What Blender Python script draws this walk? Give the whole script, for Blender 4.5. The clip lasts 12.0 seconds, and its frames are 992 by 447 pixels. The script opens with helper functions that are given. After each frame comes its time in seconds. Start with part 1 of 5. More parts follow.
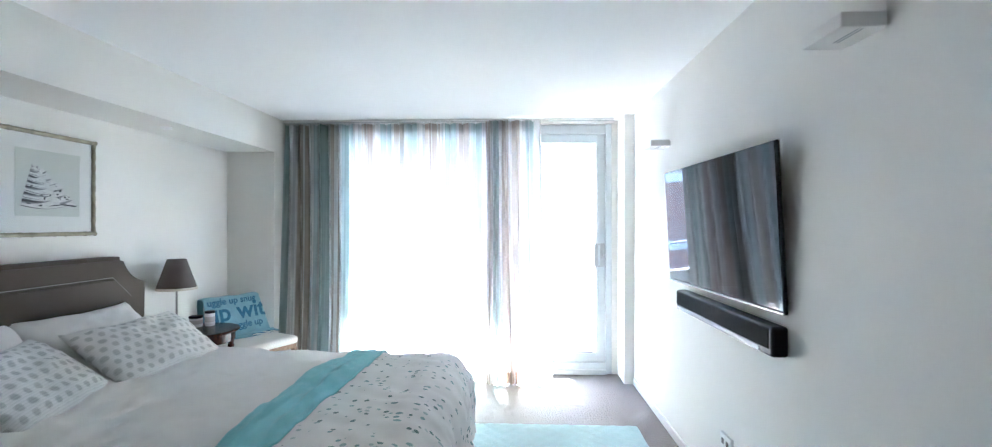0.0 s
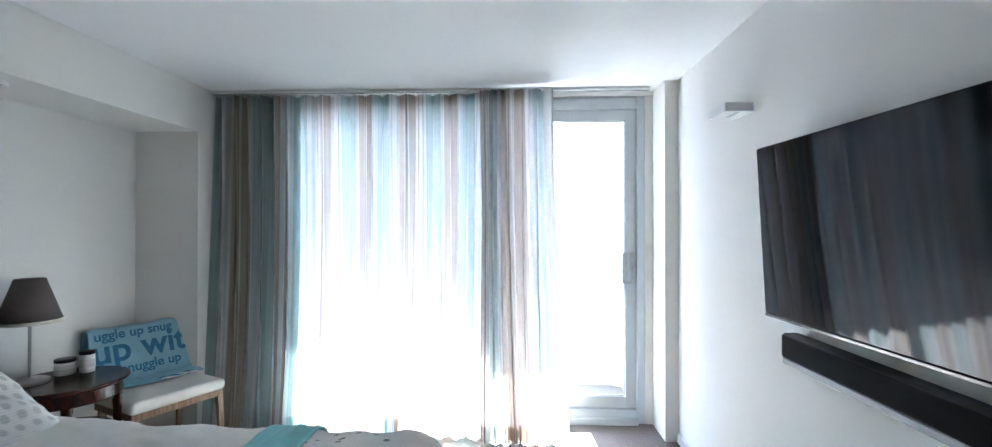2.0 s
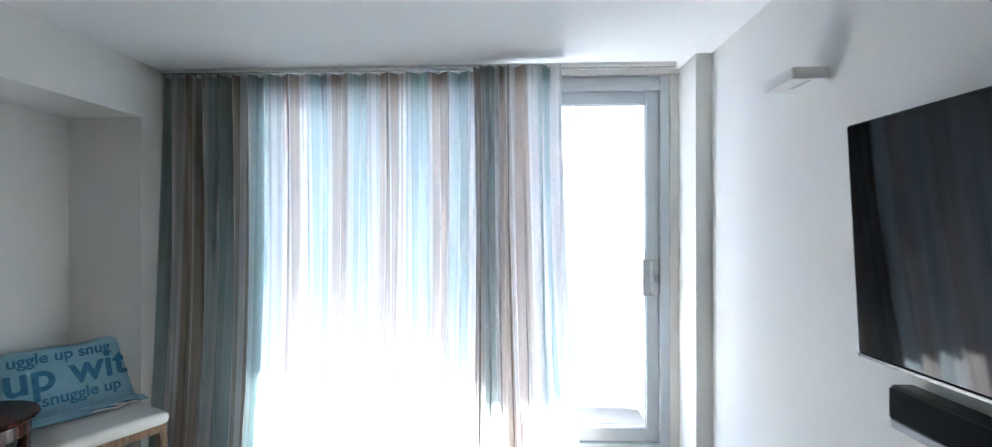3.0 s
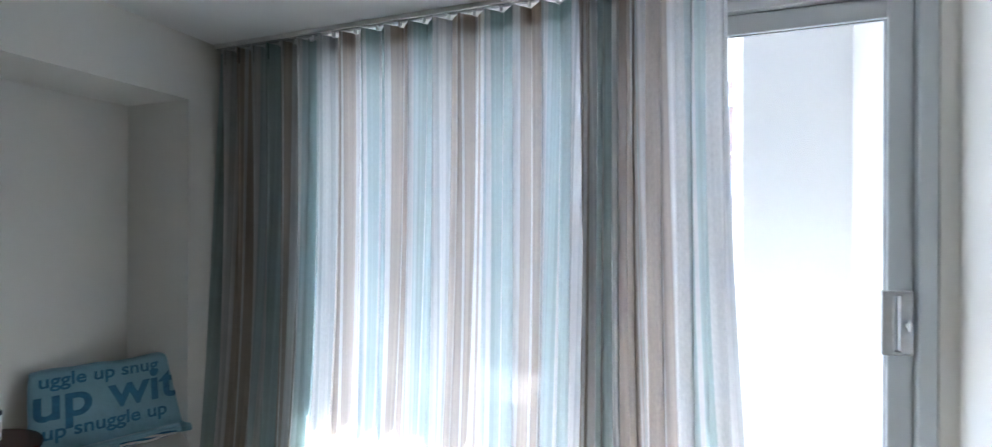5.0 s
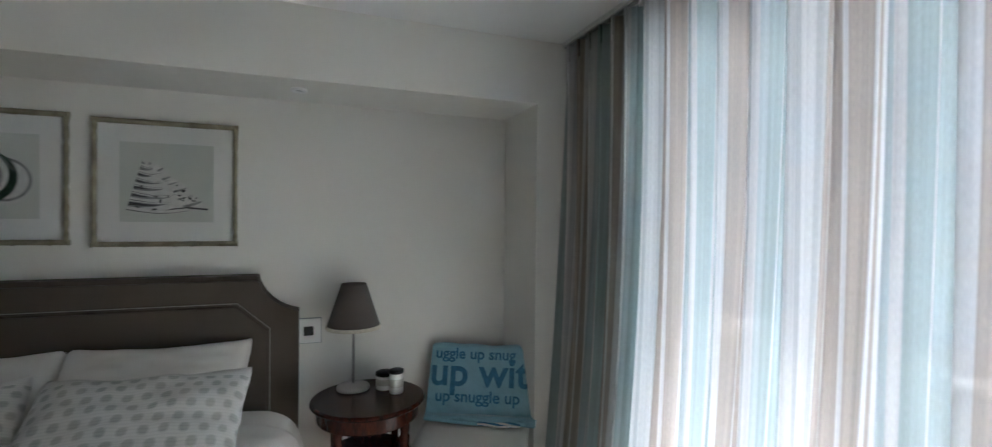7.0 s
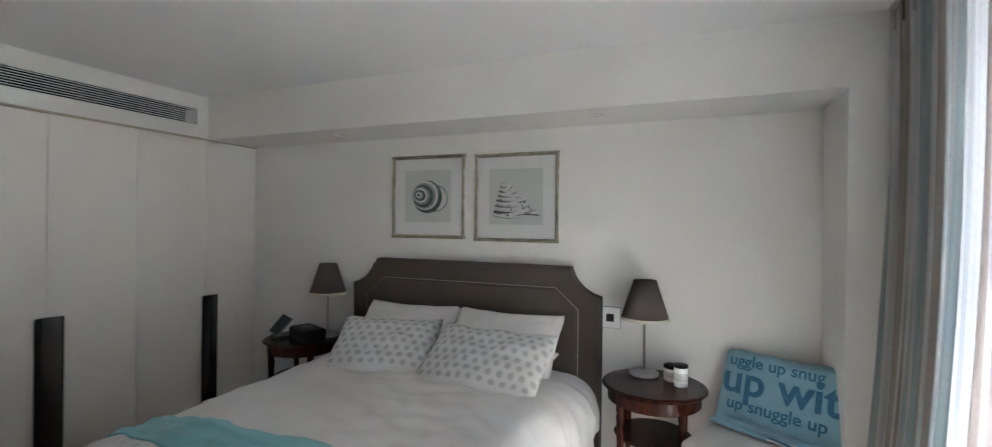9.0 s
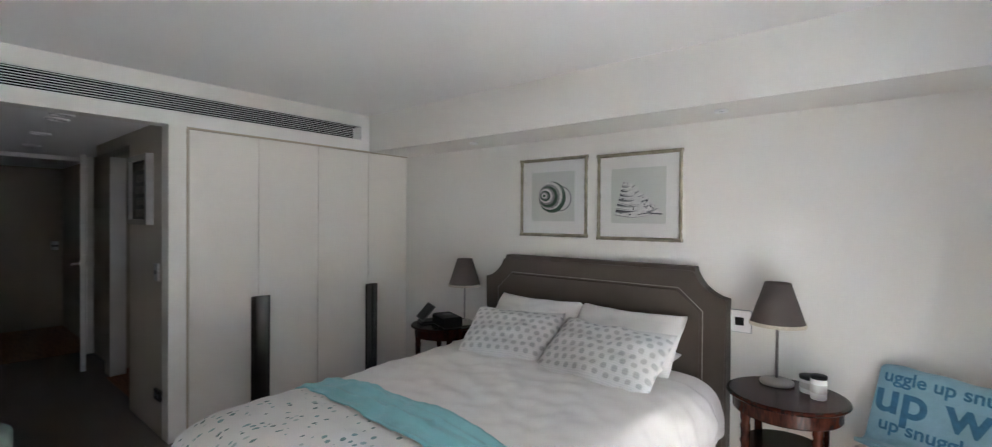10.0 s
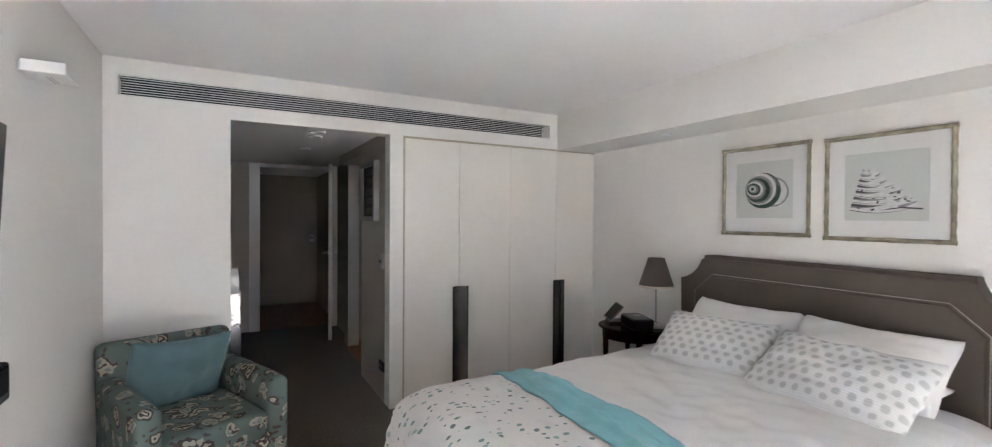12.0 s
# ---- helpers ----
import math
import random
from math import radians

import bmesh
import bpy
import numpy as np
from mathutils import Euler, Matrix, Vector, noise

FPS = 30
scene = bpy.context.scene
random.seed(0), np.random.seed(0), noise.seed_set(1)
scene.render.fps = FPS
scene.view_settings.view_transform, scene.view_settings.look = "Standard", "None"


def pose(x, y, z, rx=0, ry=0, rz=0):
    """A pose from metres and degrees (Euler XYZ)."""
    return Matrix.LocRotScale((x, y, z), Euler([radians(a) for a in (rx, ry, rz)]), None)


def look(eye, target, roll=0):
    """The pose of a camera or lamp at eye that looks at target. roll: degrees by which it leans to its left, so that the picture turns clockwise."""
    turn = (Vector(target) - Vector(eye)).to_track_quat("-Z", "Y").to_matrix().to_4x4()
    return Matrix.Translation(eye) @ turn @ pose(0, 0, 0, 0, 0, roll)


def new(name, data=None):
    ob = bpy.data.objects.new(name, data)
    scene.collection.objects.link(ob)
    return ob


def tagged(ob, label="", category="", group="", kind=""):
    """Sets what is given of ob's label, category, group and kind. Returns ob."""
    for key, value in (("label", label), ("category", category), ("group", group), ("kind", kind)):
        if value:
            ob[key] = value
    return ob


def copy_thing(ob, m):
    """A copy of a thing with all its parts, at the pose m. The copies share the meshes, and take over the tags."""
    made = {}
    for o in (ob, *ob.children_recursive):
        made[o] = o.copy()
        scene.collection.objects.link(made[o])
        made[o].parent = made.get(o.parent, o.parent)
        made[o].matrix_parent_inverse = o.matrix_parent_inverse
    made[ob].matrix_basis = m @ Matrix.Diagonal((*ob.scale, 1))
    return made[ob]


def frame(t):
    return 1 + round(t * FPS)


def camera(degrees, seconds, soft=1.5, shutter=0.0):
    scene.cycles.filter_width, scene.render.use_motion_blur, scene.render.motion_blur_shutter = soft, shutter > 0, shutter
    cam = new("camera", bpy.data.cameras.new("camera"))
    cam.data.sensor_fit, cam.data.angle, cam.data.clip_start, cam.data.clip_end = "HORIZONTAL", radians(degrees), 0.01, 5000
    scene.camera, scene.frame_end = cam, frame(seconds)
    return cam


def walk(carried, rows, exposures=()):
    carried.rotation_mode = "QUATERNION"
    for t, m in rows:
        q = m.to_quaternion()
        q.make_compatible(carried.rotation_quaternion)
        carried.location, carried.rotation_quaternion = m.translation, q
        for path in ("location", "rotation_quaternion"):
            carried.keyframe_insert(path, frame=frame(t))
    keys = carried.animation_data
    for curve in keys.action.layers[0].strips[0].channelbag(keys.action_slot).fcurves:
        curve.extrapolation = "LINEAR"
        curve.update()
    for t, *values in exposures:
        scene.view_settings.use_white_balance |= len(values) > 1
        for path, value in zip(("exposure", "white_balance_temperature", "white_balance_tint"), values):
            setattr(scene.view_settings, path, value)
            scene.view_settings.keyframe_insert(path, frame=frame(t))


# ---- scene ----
cam = camera(91.9, 12.0, soft=1.1, shutter=0.3)
PATH = [
    (0, (0.309, -0.18, 1.377), (0.224, 1.818, 1.382), -0.0),
    (0.5, (0.306, 0.108, 1.382), (0.225, 2.107, 1.389), -0.0),
    (1, (0.287, 0.377, 1.372), (0.21, 2.375, 1.386), -0.0),
    (1.5, (0.276, 0.628, 1.381), (0.197, 2.627, 1.391), 0.0),
    (2, (0.261, 0.872, 1.387), (0.189, 2.87, 1.4), 0.0),
    (2.5, (0.269, 1.117, 1.406), (0.197, 3.116, 1.411), -0.0),
    (4.3, (0.31, 1.995, 1.421), (0.021, 3.974, 1.428), 0.1),
    (4.5, (0.274, 2.062, 1.43), (-0.07, 4.032, 1.431), 0.2),
    (5, (0.338, 2.308, 1.428), (-0.33, 4.193, 1.427), 0.2),
    (5.5, (0.358, 2.501, 1.452), (-0.699, 4.199, 1.439), 0.3),
    (6, (0.313, 2.667, 1.432), (-1.084, 4.098, 1.426), 0.4),
    (6.5, (0.303, 2.824, 1.441), (-1.363, 3.931, 1.425), 0.6),
    (7, (0.312, 2.984, 1.454), (-1.562, 3.683, 1.434), 0.6),
    (7.5, (0.343, 3.113, 1.447), (-1.64, 3.373, 1.433), 0.4),
    (9.5, (0.665, 3.507, 1.432), (-1.044, 2.469, 1.424), 0.6),
    (10, (0.678, 3.606, 1.441), (-0.862, 2.33, 1.425), 0.4),
    (10.5, (0.694, 3.647, 1.45), (-0.689, 2.201, 1.428), 0.4),
    (11, (0.703, 3.652, 1.447), (-0.532, 2.079, 1.424), 0.4),
    (11.5, (0.692, 3.617, 1.438), (-0.408, 1.947, 1.413), 0.4),
    (12, (0.681, 3.547, 1.428), (-0.283, 1.795, 1.401), 0.4),
]
walk(cam, [(t, look(e, g, r)) for t, e, g, r in PATH],
     [(0, 6.22, 5450, 9), (1.0, 5.84, 5450, 9), (2.5, 5.29, 5500, 9), (4.5, 4.75, 5600, 10), (5.5, 4.48, 5750, 10), (6.5, 4.52, 5930, 10), (7.5, 4.8, 6030, 10), (9.5, 5.6, 6110, 16), (10.5, 5.97, 6130, 17), (12, 6.29, 6210, 19)])

# ---- world, sun, exposure ----
SUN_UP, SUN_TURN = 43.0, -3.0
world = bpy.data.worlds.new("sky")
scene.world = world
world.use_nodes = True
_sky = world.node_tree.nodes.new("ShaderNodeTexSky")
_sky.sky_type, _sky.sun_disc = "NISHITA", False
_sky.sun_elevation, _sky.sun_rotation = radians(SUN_UP), radians(SUN_TURN)
world.node_tree.links.new(_sky.outputs[0], world.node_tree.nodes["Background"].inputs[0])
world.node_tree.nodes["Background"].inputs[1].default_value = 0.15
sun = new("sun", bpy.data.lights.new("sun", "SUN"))
sun.data.energy, sun.data.angle, sun.data.color = 3.6, radians(0.5), (1.0, 0.95, 0.88)
_a = radians(SUN_TURN)
_u = radians(SUN_UP)
sun.matrix_world = look((0, 0, 10), Vector((0, 0, 10)) - Vector((math.sin(_a) * math.cos(_u), math.cos(_a) * math.cos(_u), math.sin(_u))))

# ---- materials ----
MATS = {}


def material(name, colour, rough=0.6, metal=0.0, var=0.06, scale=8.0, bump=0.0, bump_scale=200.0, sheen=0.0, spec=0.5, fine=0.0):
    """A principled surface with variation at two scales and a fine relief."""
    if name in MATS:
        return MATS[name]
    m = bpy.data.materials.new(name)
    m.use_nodes = True
    nt = m.node_tree
    b = nt.nodes["Principled BSDF"]
    tc = nt.nodes.new("ShaderNodeTexCoord")
    n1 = nt.nodes.new("ShaderNodeTexNoise")
    n1.inputs["Scale"].default_value, n1.inputs["Detail"].default_value = scale, 5
    n2 = nt.nodes.new("ShaderNodeTexNoise")
    n2.inputs["Scale"].default_value, n2.inputs["Detail"].default_value = bump_scale, 3
    nt.links.new(tc.outputs["Object"], n1.inputs["Vector"])
    nt.links.new(tc.outputs["Object"], n2.inputs["Vector"])
    add = nt.nodes.new("ShaderNodeMath")
    add.operation = "MULTIPLY_ADD"
    add.inputs[1].default_value = fine
    nt.links.new(n2.outputs["Fac"], add.inputs[0])
    mr = nt.nodes.new("ShaderNodeMapRange")
    mr.inputs[1].default_value, mr.inputs[2].default_value = 0.3, 0.7
    mr.inputs[3].default_value, mr.inputs[4].default_value = 1 - var - fine * 0.5, 1 + var - fine * 0.5
    nt.links.new(n1.outputs["Fac"], mr.inputs[0])
    nt.links.new(mr.outputs[0], add.inputs[2])
    mul = nt.nodes.new("ShaderNodeVectorMath")
    mul.operation = "SCALE"
    mul.inputs[0].default_value = colour
    nt.links.new(add.outputs[0], mul.inputs["Scale"])
    nt.links.new(mul.outputs[0], b.inputs["Base Color"])
    rr = nt.nodes.new("ShaderNodeMapRange")
    rr.inputs[3].default_value, rr.inputs[4].default_value = max(0.02, rough - min(0.08, rough * 0.3)), min(1, rough + min(0.08, rough * 0.3))
    nt.links.new(n1.outputs["Fac"], rr.inputs[0])
    nt.links.new(rr.outputs[0], b.inputs["Roughness"])
    b.inputs["Metallic"].default_value = metal
    b.inputs["Specular IOR Level"].default_value = spec
    if sheen:
        b.inputs["Sheen Weight"].default_value = sheen
    if bump:
        bp = nt.nodes.new("ShaderNodeBump")
        bp.inputs["Strength"].default_value, bp.inputs["Distance"].default_value = min(1, bump), 0.004
        nt.links.new(n2.outputs["Fac"], bp.inputs["Height"])
        nt.links.new(bp.outputs[0], b.inputs["Normal"])
    MATS[name] = m
    return m


def nodes_of(m):
    return m.node_tree, m.node_tree.nodes["Principled BSDF"]


def wood(name, dark, light, rough=0.3, scale=6.0, stretch=(1, 12, 12), coat=0.0):
    m = bpy.data.materials.new(name)
    m.use_nodes = True
    nt, b = nodes_of(m)
    tc = nt.nodes.new("ShaderNodeTexCoord")
    mp = nt.nodes.new("ShaderNodeMapping")
    mp.inputs["Scale"].default_value = stretch
    n = nt.nodes.new("ShaderNodeTexNoise")
    n.inputs["Scale"].default_value, n.inputs["Detail"].default_value, n.inputs["Distortion"].default_value = scale, 8, 0.6
    r = nt.nodes.new("ShaderNodeValToRGB")
    r.color_ramp.elements[0].position, r.color_ramp.elements[0].color = 0.35, (*dark, 1)
    r.color_ramp.elements[1].position, r.color_ramp.elements[1].color = 0.68, (*light, 1)
    nt.links.new(tc.outputs["Object"], mp.inputs[0])
    nt.links.new(mp.outputs[0], n.inputs["Vector"])
    nt.links.new(n.outputs["Fac"], r.inputs[0])
    nt.links.new(r.outputs[0], b.inputs["Base Color"])
    b.inputs["Roughness"].default_value = rough
    b.inputs["Specular IOR Level"].default_value = 0.16
    b.inputs["Coat Weight"].default_value, b.inputs["Coat Roughness"].default_value = coat, 0.15
    return m


WALL = material("wall_paint", (0.83, 0.816, 0.772), 0.75, var=0.015, scale=1.2, bump=0.08, bump_scale=160, spec=0.3)
CEIL = material("ceiling_paint", (0.87, 0.87, 0.855), 0.85, var=0.012, scale=0.9, bump=0.06, bump_scale=140, spec=0.2)
TRIM = material("trim_paint", (0.80, 0.79, 0.76), 0.4, var=0.015, scale=3, spec=0.4)
ROBE = material("hall_robe_gloss", (0.44, 0.41, 0.36), 0.18, var=0.02, scale=2, spec=0.5)
DOORP = material("wardrobe_lacquer", (0.84, 0.81, 0.745), 0.45, var=0.015, scale=1.5, bump=0.03, bump_scale=90, spec=0.4)
CARPET = material("loop_carpet", (0.105, 0.078, 0.060), 0.5, var=0.14, scale=5, bump=0.8, bump_scale=70, sheen=0.1, spec=1.0, fine=2.4)
CARPET.node_tree.nodes["Bump"].inputs["Distance"].default_value = 0.010
# wall paint darkened to greige: the hall's dimness is put into the colour
HALLP = material("shaded_hall_paint", (0.50, 0.46, 0.395), 0.7, var=0.02, scale=1.5, bump=0.08, bump_scale=160, spec=0.3)
TAUPEP = material("taupe_wall_paint", (0.37, 0.325, 0.27), 0.6, var=0.03, scale=2)
ALU = material("aluminium_powder_coat", (0.62, 0.655, 0.67), 0.4, 0.2, var=0.02, scale=12, bump=0.03)
STEEL = material("brushed_steel", (0.50, 0.50, 0.50), 0.3, 1.0, var=0.08, scale=30, bump=0.05)
CHROME = material("satin_chrome", (0.72, 0.72, 0.73), 0.16, 1.0, var=0.03, scale=20)
DARKSTEEL = material("dark_brushed_metal", (0.15, 0.145, 0.14), 0.24, 0.85, var=0.04, scale=6)
BLACK = material("black_plastic", (0.010, 0.010, 0.012), 0.4, var=0.1, scale=40, spec=0.25)
GRILLCLOTH = material("black_speaker_cloth", (0.01, 0.01, 0.011), 0.85, var=0.2, scale=60, bump=0.4, bump_scale=700, spec=0.1)
SCREEN = material("glossy_screen", (0.003, 0.0035, 0.005), 0.045, var=0.0, spec=0.25)
WHITEP = material("white_plastic", (0.88, 0.88, 0.87), 0.35, var=0.01, scale=30)
RENDERW = material("balcony_render", (0.80, 0.80, 0.80), 0.85, var=0.03, scale=2, bump=0.2, bump_scale=120)
UPSTAND = material("grey_blue_upstand", (0.33, 0.36, 0.38), 0.7, var=0.05, scale=3, bump=0.1)
SOFFIT = material("white_soffit_paint", (0.82, 0.82, 0.81), 0.85, var=0.02, scale=2, bump=0.1)
TILE = material("balcony_tile", (0.36, 0.345, 0.32), 0.6, var=0.08, scale=5, bump=0.1)
# near-black that puts the shade inside the air grille into colour
VOID = material("duct_shade_black", (0.006, 0.006, 0.006), 0.9, var=0.1, spec=0.1)
DARK = material("dark_void", (0.03, 0.03, 0.03), 0.9, var=0.1)
LINEN = material("white_cotton", (0.76, 0.747, 0.722), 0.9, var=0.02, scale=5, bump=0.25, bump_scale=500, sheen=0.15, spec=0.2)
TAUPE = material("taupe_upholstery", (0.092, 0.076, 0.062), 0.9, var=0.06, scale=6, bump=0.35, bump_scale=600, sheen=0.12, spec=0.2, fine=0.3)
PIPE = material("pale_piping", (0.38, 0.355, 0.32), 0.7, var=0.05)
AQUA = material("aqua_knit", (0.25, 0.59, 0.63), 0.9, var=0.07, scale=9, bump=0.5, bump_scale=450, sheen=0.3, spec=0.2, fine=0.2)
CUSH = material("teal_cushion_cotton", (0.115, 0.205, 0.22), 0.9, var=0.05, scale=7, bump=0.35, bump_scale=520, sheen=0.2, spec=0.2)
RUGM = material("aqua_rug_pile", (0.42, 0.60, 0.60), 0.95, var=0.08, scale=6, bump=0.9, bump_scale=160, sheen=0.4, fine=0.3)
SHADE = material("taupe_lampshade", (0.108, 0.09, 0.08), 0.85, var=0.04, scale=15, bump=0.25, bump_scale=500)
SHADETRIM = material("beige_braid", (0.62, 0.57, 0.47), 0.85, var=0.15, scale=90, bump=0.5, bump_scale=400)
SEATF = material("cream_seat_fabric", (0.72, 0.70, 0.65), 0.85, var=0.03, scale=8, bump=0.3, bump_scale=500)
MAHOG = wood("mahogany_polish", (0.017, 0.0055, 0.004), (0.075, 0.020, 0.011), 0.26, 5, (3, 14, 3), 0.05)
CHAIRW = wood("walnut_frame", (0.17, 0.11, 0.07), (0.32, 0.22, 0.145), 0.4, 8, (10, 10, 1))
TIMBER = wood("oak_floorboards", (0.24, 0.10, 0.045), (0.40, 0.20, 0.10), 0.35, 5, (12, 1, 1))
GILT = material("antique_silver_gilt", (0.31, 0.28, 0.20), 0.42, 0.45, var=0.35, scale=22, bump=0.5, bump_scale=90)
MAT_BOARD = material("white_mat_board", (0.85, 0.85, 0.83), 0.8, var=0.01)
PAPER = material("sage_print_paper", (0.66, 0.69, 0.645), 0.8, var=0.03, scale=8)
SHELLW = material("shell_white_print", (0.72, 0.72, 0.70), 0.8, var=0.12, scale=40)
SHELLM = material("shell_soft_grey_print", (0.30, 0.305, 0.31), 0.8, var=0.3, scale=70)
SHELLG = material("shell_green_print", (0.04, 0.09, 0.06), 0.8, var=0.4, scale=50)
SHELLK = material("shell_grey_print", (0.075, 0.075, 0.085), 0.8, var=0.4, scale=60)
GLASSTIN = material("candle_tin_grey", (0.34, 0.33, 0.31), 0.4, 0.3, var=0.08, scale=30)


def glass(name, alpha=0.9, rough=0.0):
    m = bpy.data.materials.new(name)
    m.use_nodes = True
    nt, b = nodes_of(m)
    b.inputs["Roughness"].default_value = rough
    b.inputs["Specular IOR Level"].default_value = 0.5
    b.inputs["Alpha"].default_value = 1 - alpha
    b.inputs["Metallic"].default_value = 0
    b.inputs["Base Color"].default_value = (0.02, 0.025, 0.025, 1)
    return m


PANE = glass("window_pane", 0.95)
FROST = material("frosted_mark", (0.70, 0.72, 0.72), 0.8, var=0.02)
PICGLASS = glass("picture_glass", 0.95, 0.05)


def curtain_cloth(name, glow, open_weave, depth=1.0):
    """Woven stripes of taupe, white and aqua along the cloth's own width; light passes through the weave."""
    m = bpy.data.materials.new(name)
    m.use_nodes = True
    nt = m.node_tree
    nt.nodes.remove(nt.nodes["Principled BSDF"])
    out = nt.nodes["Material Output"]
    uv = nt.nodes.new("ShaderNodeUVMap")
    sp = nt.nodes.new("ShaderNodeSeparateXYZ")
    nt.links.new(uv.outputs[0], sp.inputs[0])
    fr = nt.nodes.new("ShaderNodeMath")
    fr.operation = "FRACT"
    nt.links.new(sp.outputs[0], fr.inputs[0])
    ramp = nt.nodes.new("ShaderNodeValToRGB")
    ramp.color_ramp.interpolation = "CONSTANT"
    t, w, a, g = (0.64, 0.57, 0.508, 1), (0.875, 0.865, 0.853, 1), (0.60, 0.69, 0.68, 1), (0.722, 0.727, 0.72, 1)
    p = (0.72, 0.787, 0.787, 1)
    # one repeat of the weave, by metres of hung width
    stops = [(c / 0.59, k) for c, k in ((0.0, t), (0.030, g), (0.034, t), (0.068, w), (0.076, t), (0.105, w), (0.120, g), (0.126, w), (0.140, t), (0.144, w), (0.162, p), (0.182, w), (0.194, a), (0.228, w), (0.238, a), (0.284, w), (0.318, t), (0.350, w), (0.366, t), (0.390, w), (0.412, g), (0.418, w), (0.432, p), (0.444, a), (0.470, w), (0.480, a), (0.522, w), (0.543, g), (0.549, w), (0.568, g), (0.580, w))]
    e = ramp.color_ramp.elements
    e[0].position, e[0].color = stops[0]
    e[1].position, e[1].color = stops[-1]
    for p, c in stops[1:-1]:
        k = e.new(p)
        k.color = c
    nt.links.new(fr.outputs[0], ramp.inputs[0])
    wv = nt.nodes.new("ShaderNodeTexNoise")
    mp = nt.nodes.new("ShaderNodeMapping")
    mp.inputs["Scale"].default_value = (420, 60, 1)
    nt.links.new(uv.outputs[0], mp.inputs[0])
    nt.links.new(mp.outputs[0], wv.inputs["Vector"])
    wv.inputs["Scale"].default_value = 1.0
    mr = nt.nodes.new("ShaderNodeMapRange")
    mr.inputs[3].default_value, mr.inputs[4].default_value = 0.82, 1.12
    nt.links.new(wv.outputs["Fac"], mr.inputs[0])
    # slubs and fold shading put into the colour: streaks the cloth's whole height
    sl = nt.nodes.new("ShaderNodeTexNoise")
    sm = nt.nodes.new("ShaderNodeMapping")
    sm.inputs["Scale"].default_value = (70, 0.5, 1)
    nt.links.new(uv.outputs[0], sm.inputs[0])
    nt.links.new(sm.outputs[0], sl.inputs["Vector"])
    sl.inputs["Scale"].default_value, sl.inputs["Detail"].default_value = 1.0, 4
    sr = nt.nodes.new("ShaderNodeMapRange")
    sr.inputs[1].default_value, sr.inputs[2].default_value = 0.3, 0.7
    sr.inputs[3].default_value, sr.inputs[4].default_value = 0.84, 1.10
    nt.links.new(sl.outputs["Fac"], sr.inputs[0])
    sx = nt.nodes.new("ShaderNodeMath")
    sx.operation = "MULTIPLY"
    nt.links.new(mr.outputs[0], sx.inputs[0])
    nt.links.new(sr.outputs[0], sx.inputs[1])
    sc = nt.nodes.new("ShaderNodeVectorMath")
    sc.operation = "SCALE"
    nt.links.new(ramp.outputs[0], sc.inputs[0])
    nt.links.new(sx.outputs[0], sc.inputs["Scale"])
    d = nt.nodes.new("ShaderNodeBsdfDiffuse")
    tl = nt.nodes.new("ShaderNodeBsdfTranslucent")
    tr = nt.nodes.new("ShaderNodeBsdfTransparent")
    deep = nt.nodes.new("ShaderNodeGamma")
    deep.inputs[1].default_value = depth
    nt.links.new(sc.outputs[0], deep.inputs[0])
    for n in (tl, tr):
        nt.links.new(deep.outputs[0], n.inputs[0])
    gm = nt.nodes.new("ShaderNodeGamma")
    gm.inputs[1].default_value = 1.25
    nt.links.new(sc.outputs[0], gm.inputs[0])
    dim = nt.nodes.new("ShaderNodeVectorMath")
    dim.operation = "SCALE"
    dim.inputs["Scale"].default_value = 0.88
    nt.links.new(gm.outputs[0], dim.inputs[0])
    nt.links.new(dim.outputs[0], d.inputs[0])
    m1 = nt.nodes.new("ShaderNodeMixShader")
    m1.inputs[0].default_value = glow
    nt.links.new(d.outputs[0], m1.inputs[1])
    nt.links.new(tl.outputs[0], m1.inputs[2])
    m2 = nt.nodes.new("ShaderNodeMixShader")
    m2.inputs[0].default_value = open_weave
    nt.links.new(m1.outputs[0], m2.inputs[1])
    nt.links.new(tr.outputs[0], m2.inputs[2])
    nt.links.new(m2.outputs[0], out.inputs[0])
    return m


CURTAIN = curtain_cloth("striped_sheer_cloth", 0.475, 0.04)
HEADING = curtain_cloth("lined_heading_cloth", 0.85, 0.14, 2.6)


# ---- building helpers ----
def box(bm, x0, x1, y0, y1, z0, z1, bev=0.0, seg=2, m=None):
    r = bmesh.ops.create_cube(bm, size=1.0)
    vs = r["verts"]
    bmesh.ops.scale(bm, vec=(abs(x1 - x0), abs(y1 - y0), abs(z1 - z0)), verts=vs)
    bmesh.ops.translate(bm, vec=((x0 + x1) / 2, (y0 + y1) / 2, (z0 + z1) / 2), verts=vs)
    if bev:
        es = list({e for v in vs for e in v.link_edges})
        r = bmesh.ops.bevel(bm, geom=es, offset=bev, segments=seg, affect="EDGES", profile=0.5)
        vs = list({v for f in r["faces"] for v in f.verts} | {v for v in vs if v.is_valid})
    if m is not None:
        bmesh.ops.transform(bm, matrix=m, verts=vs)
    return vs


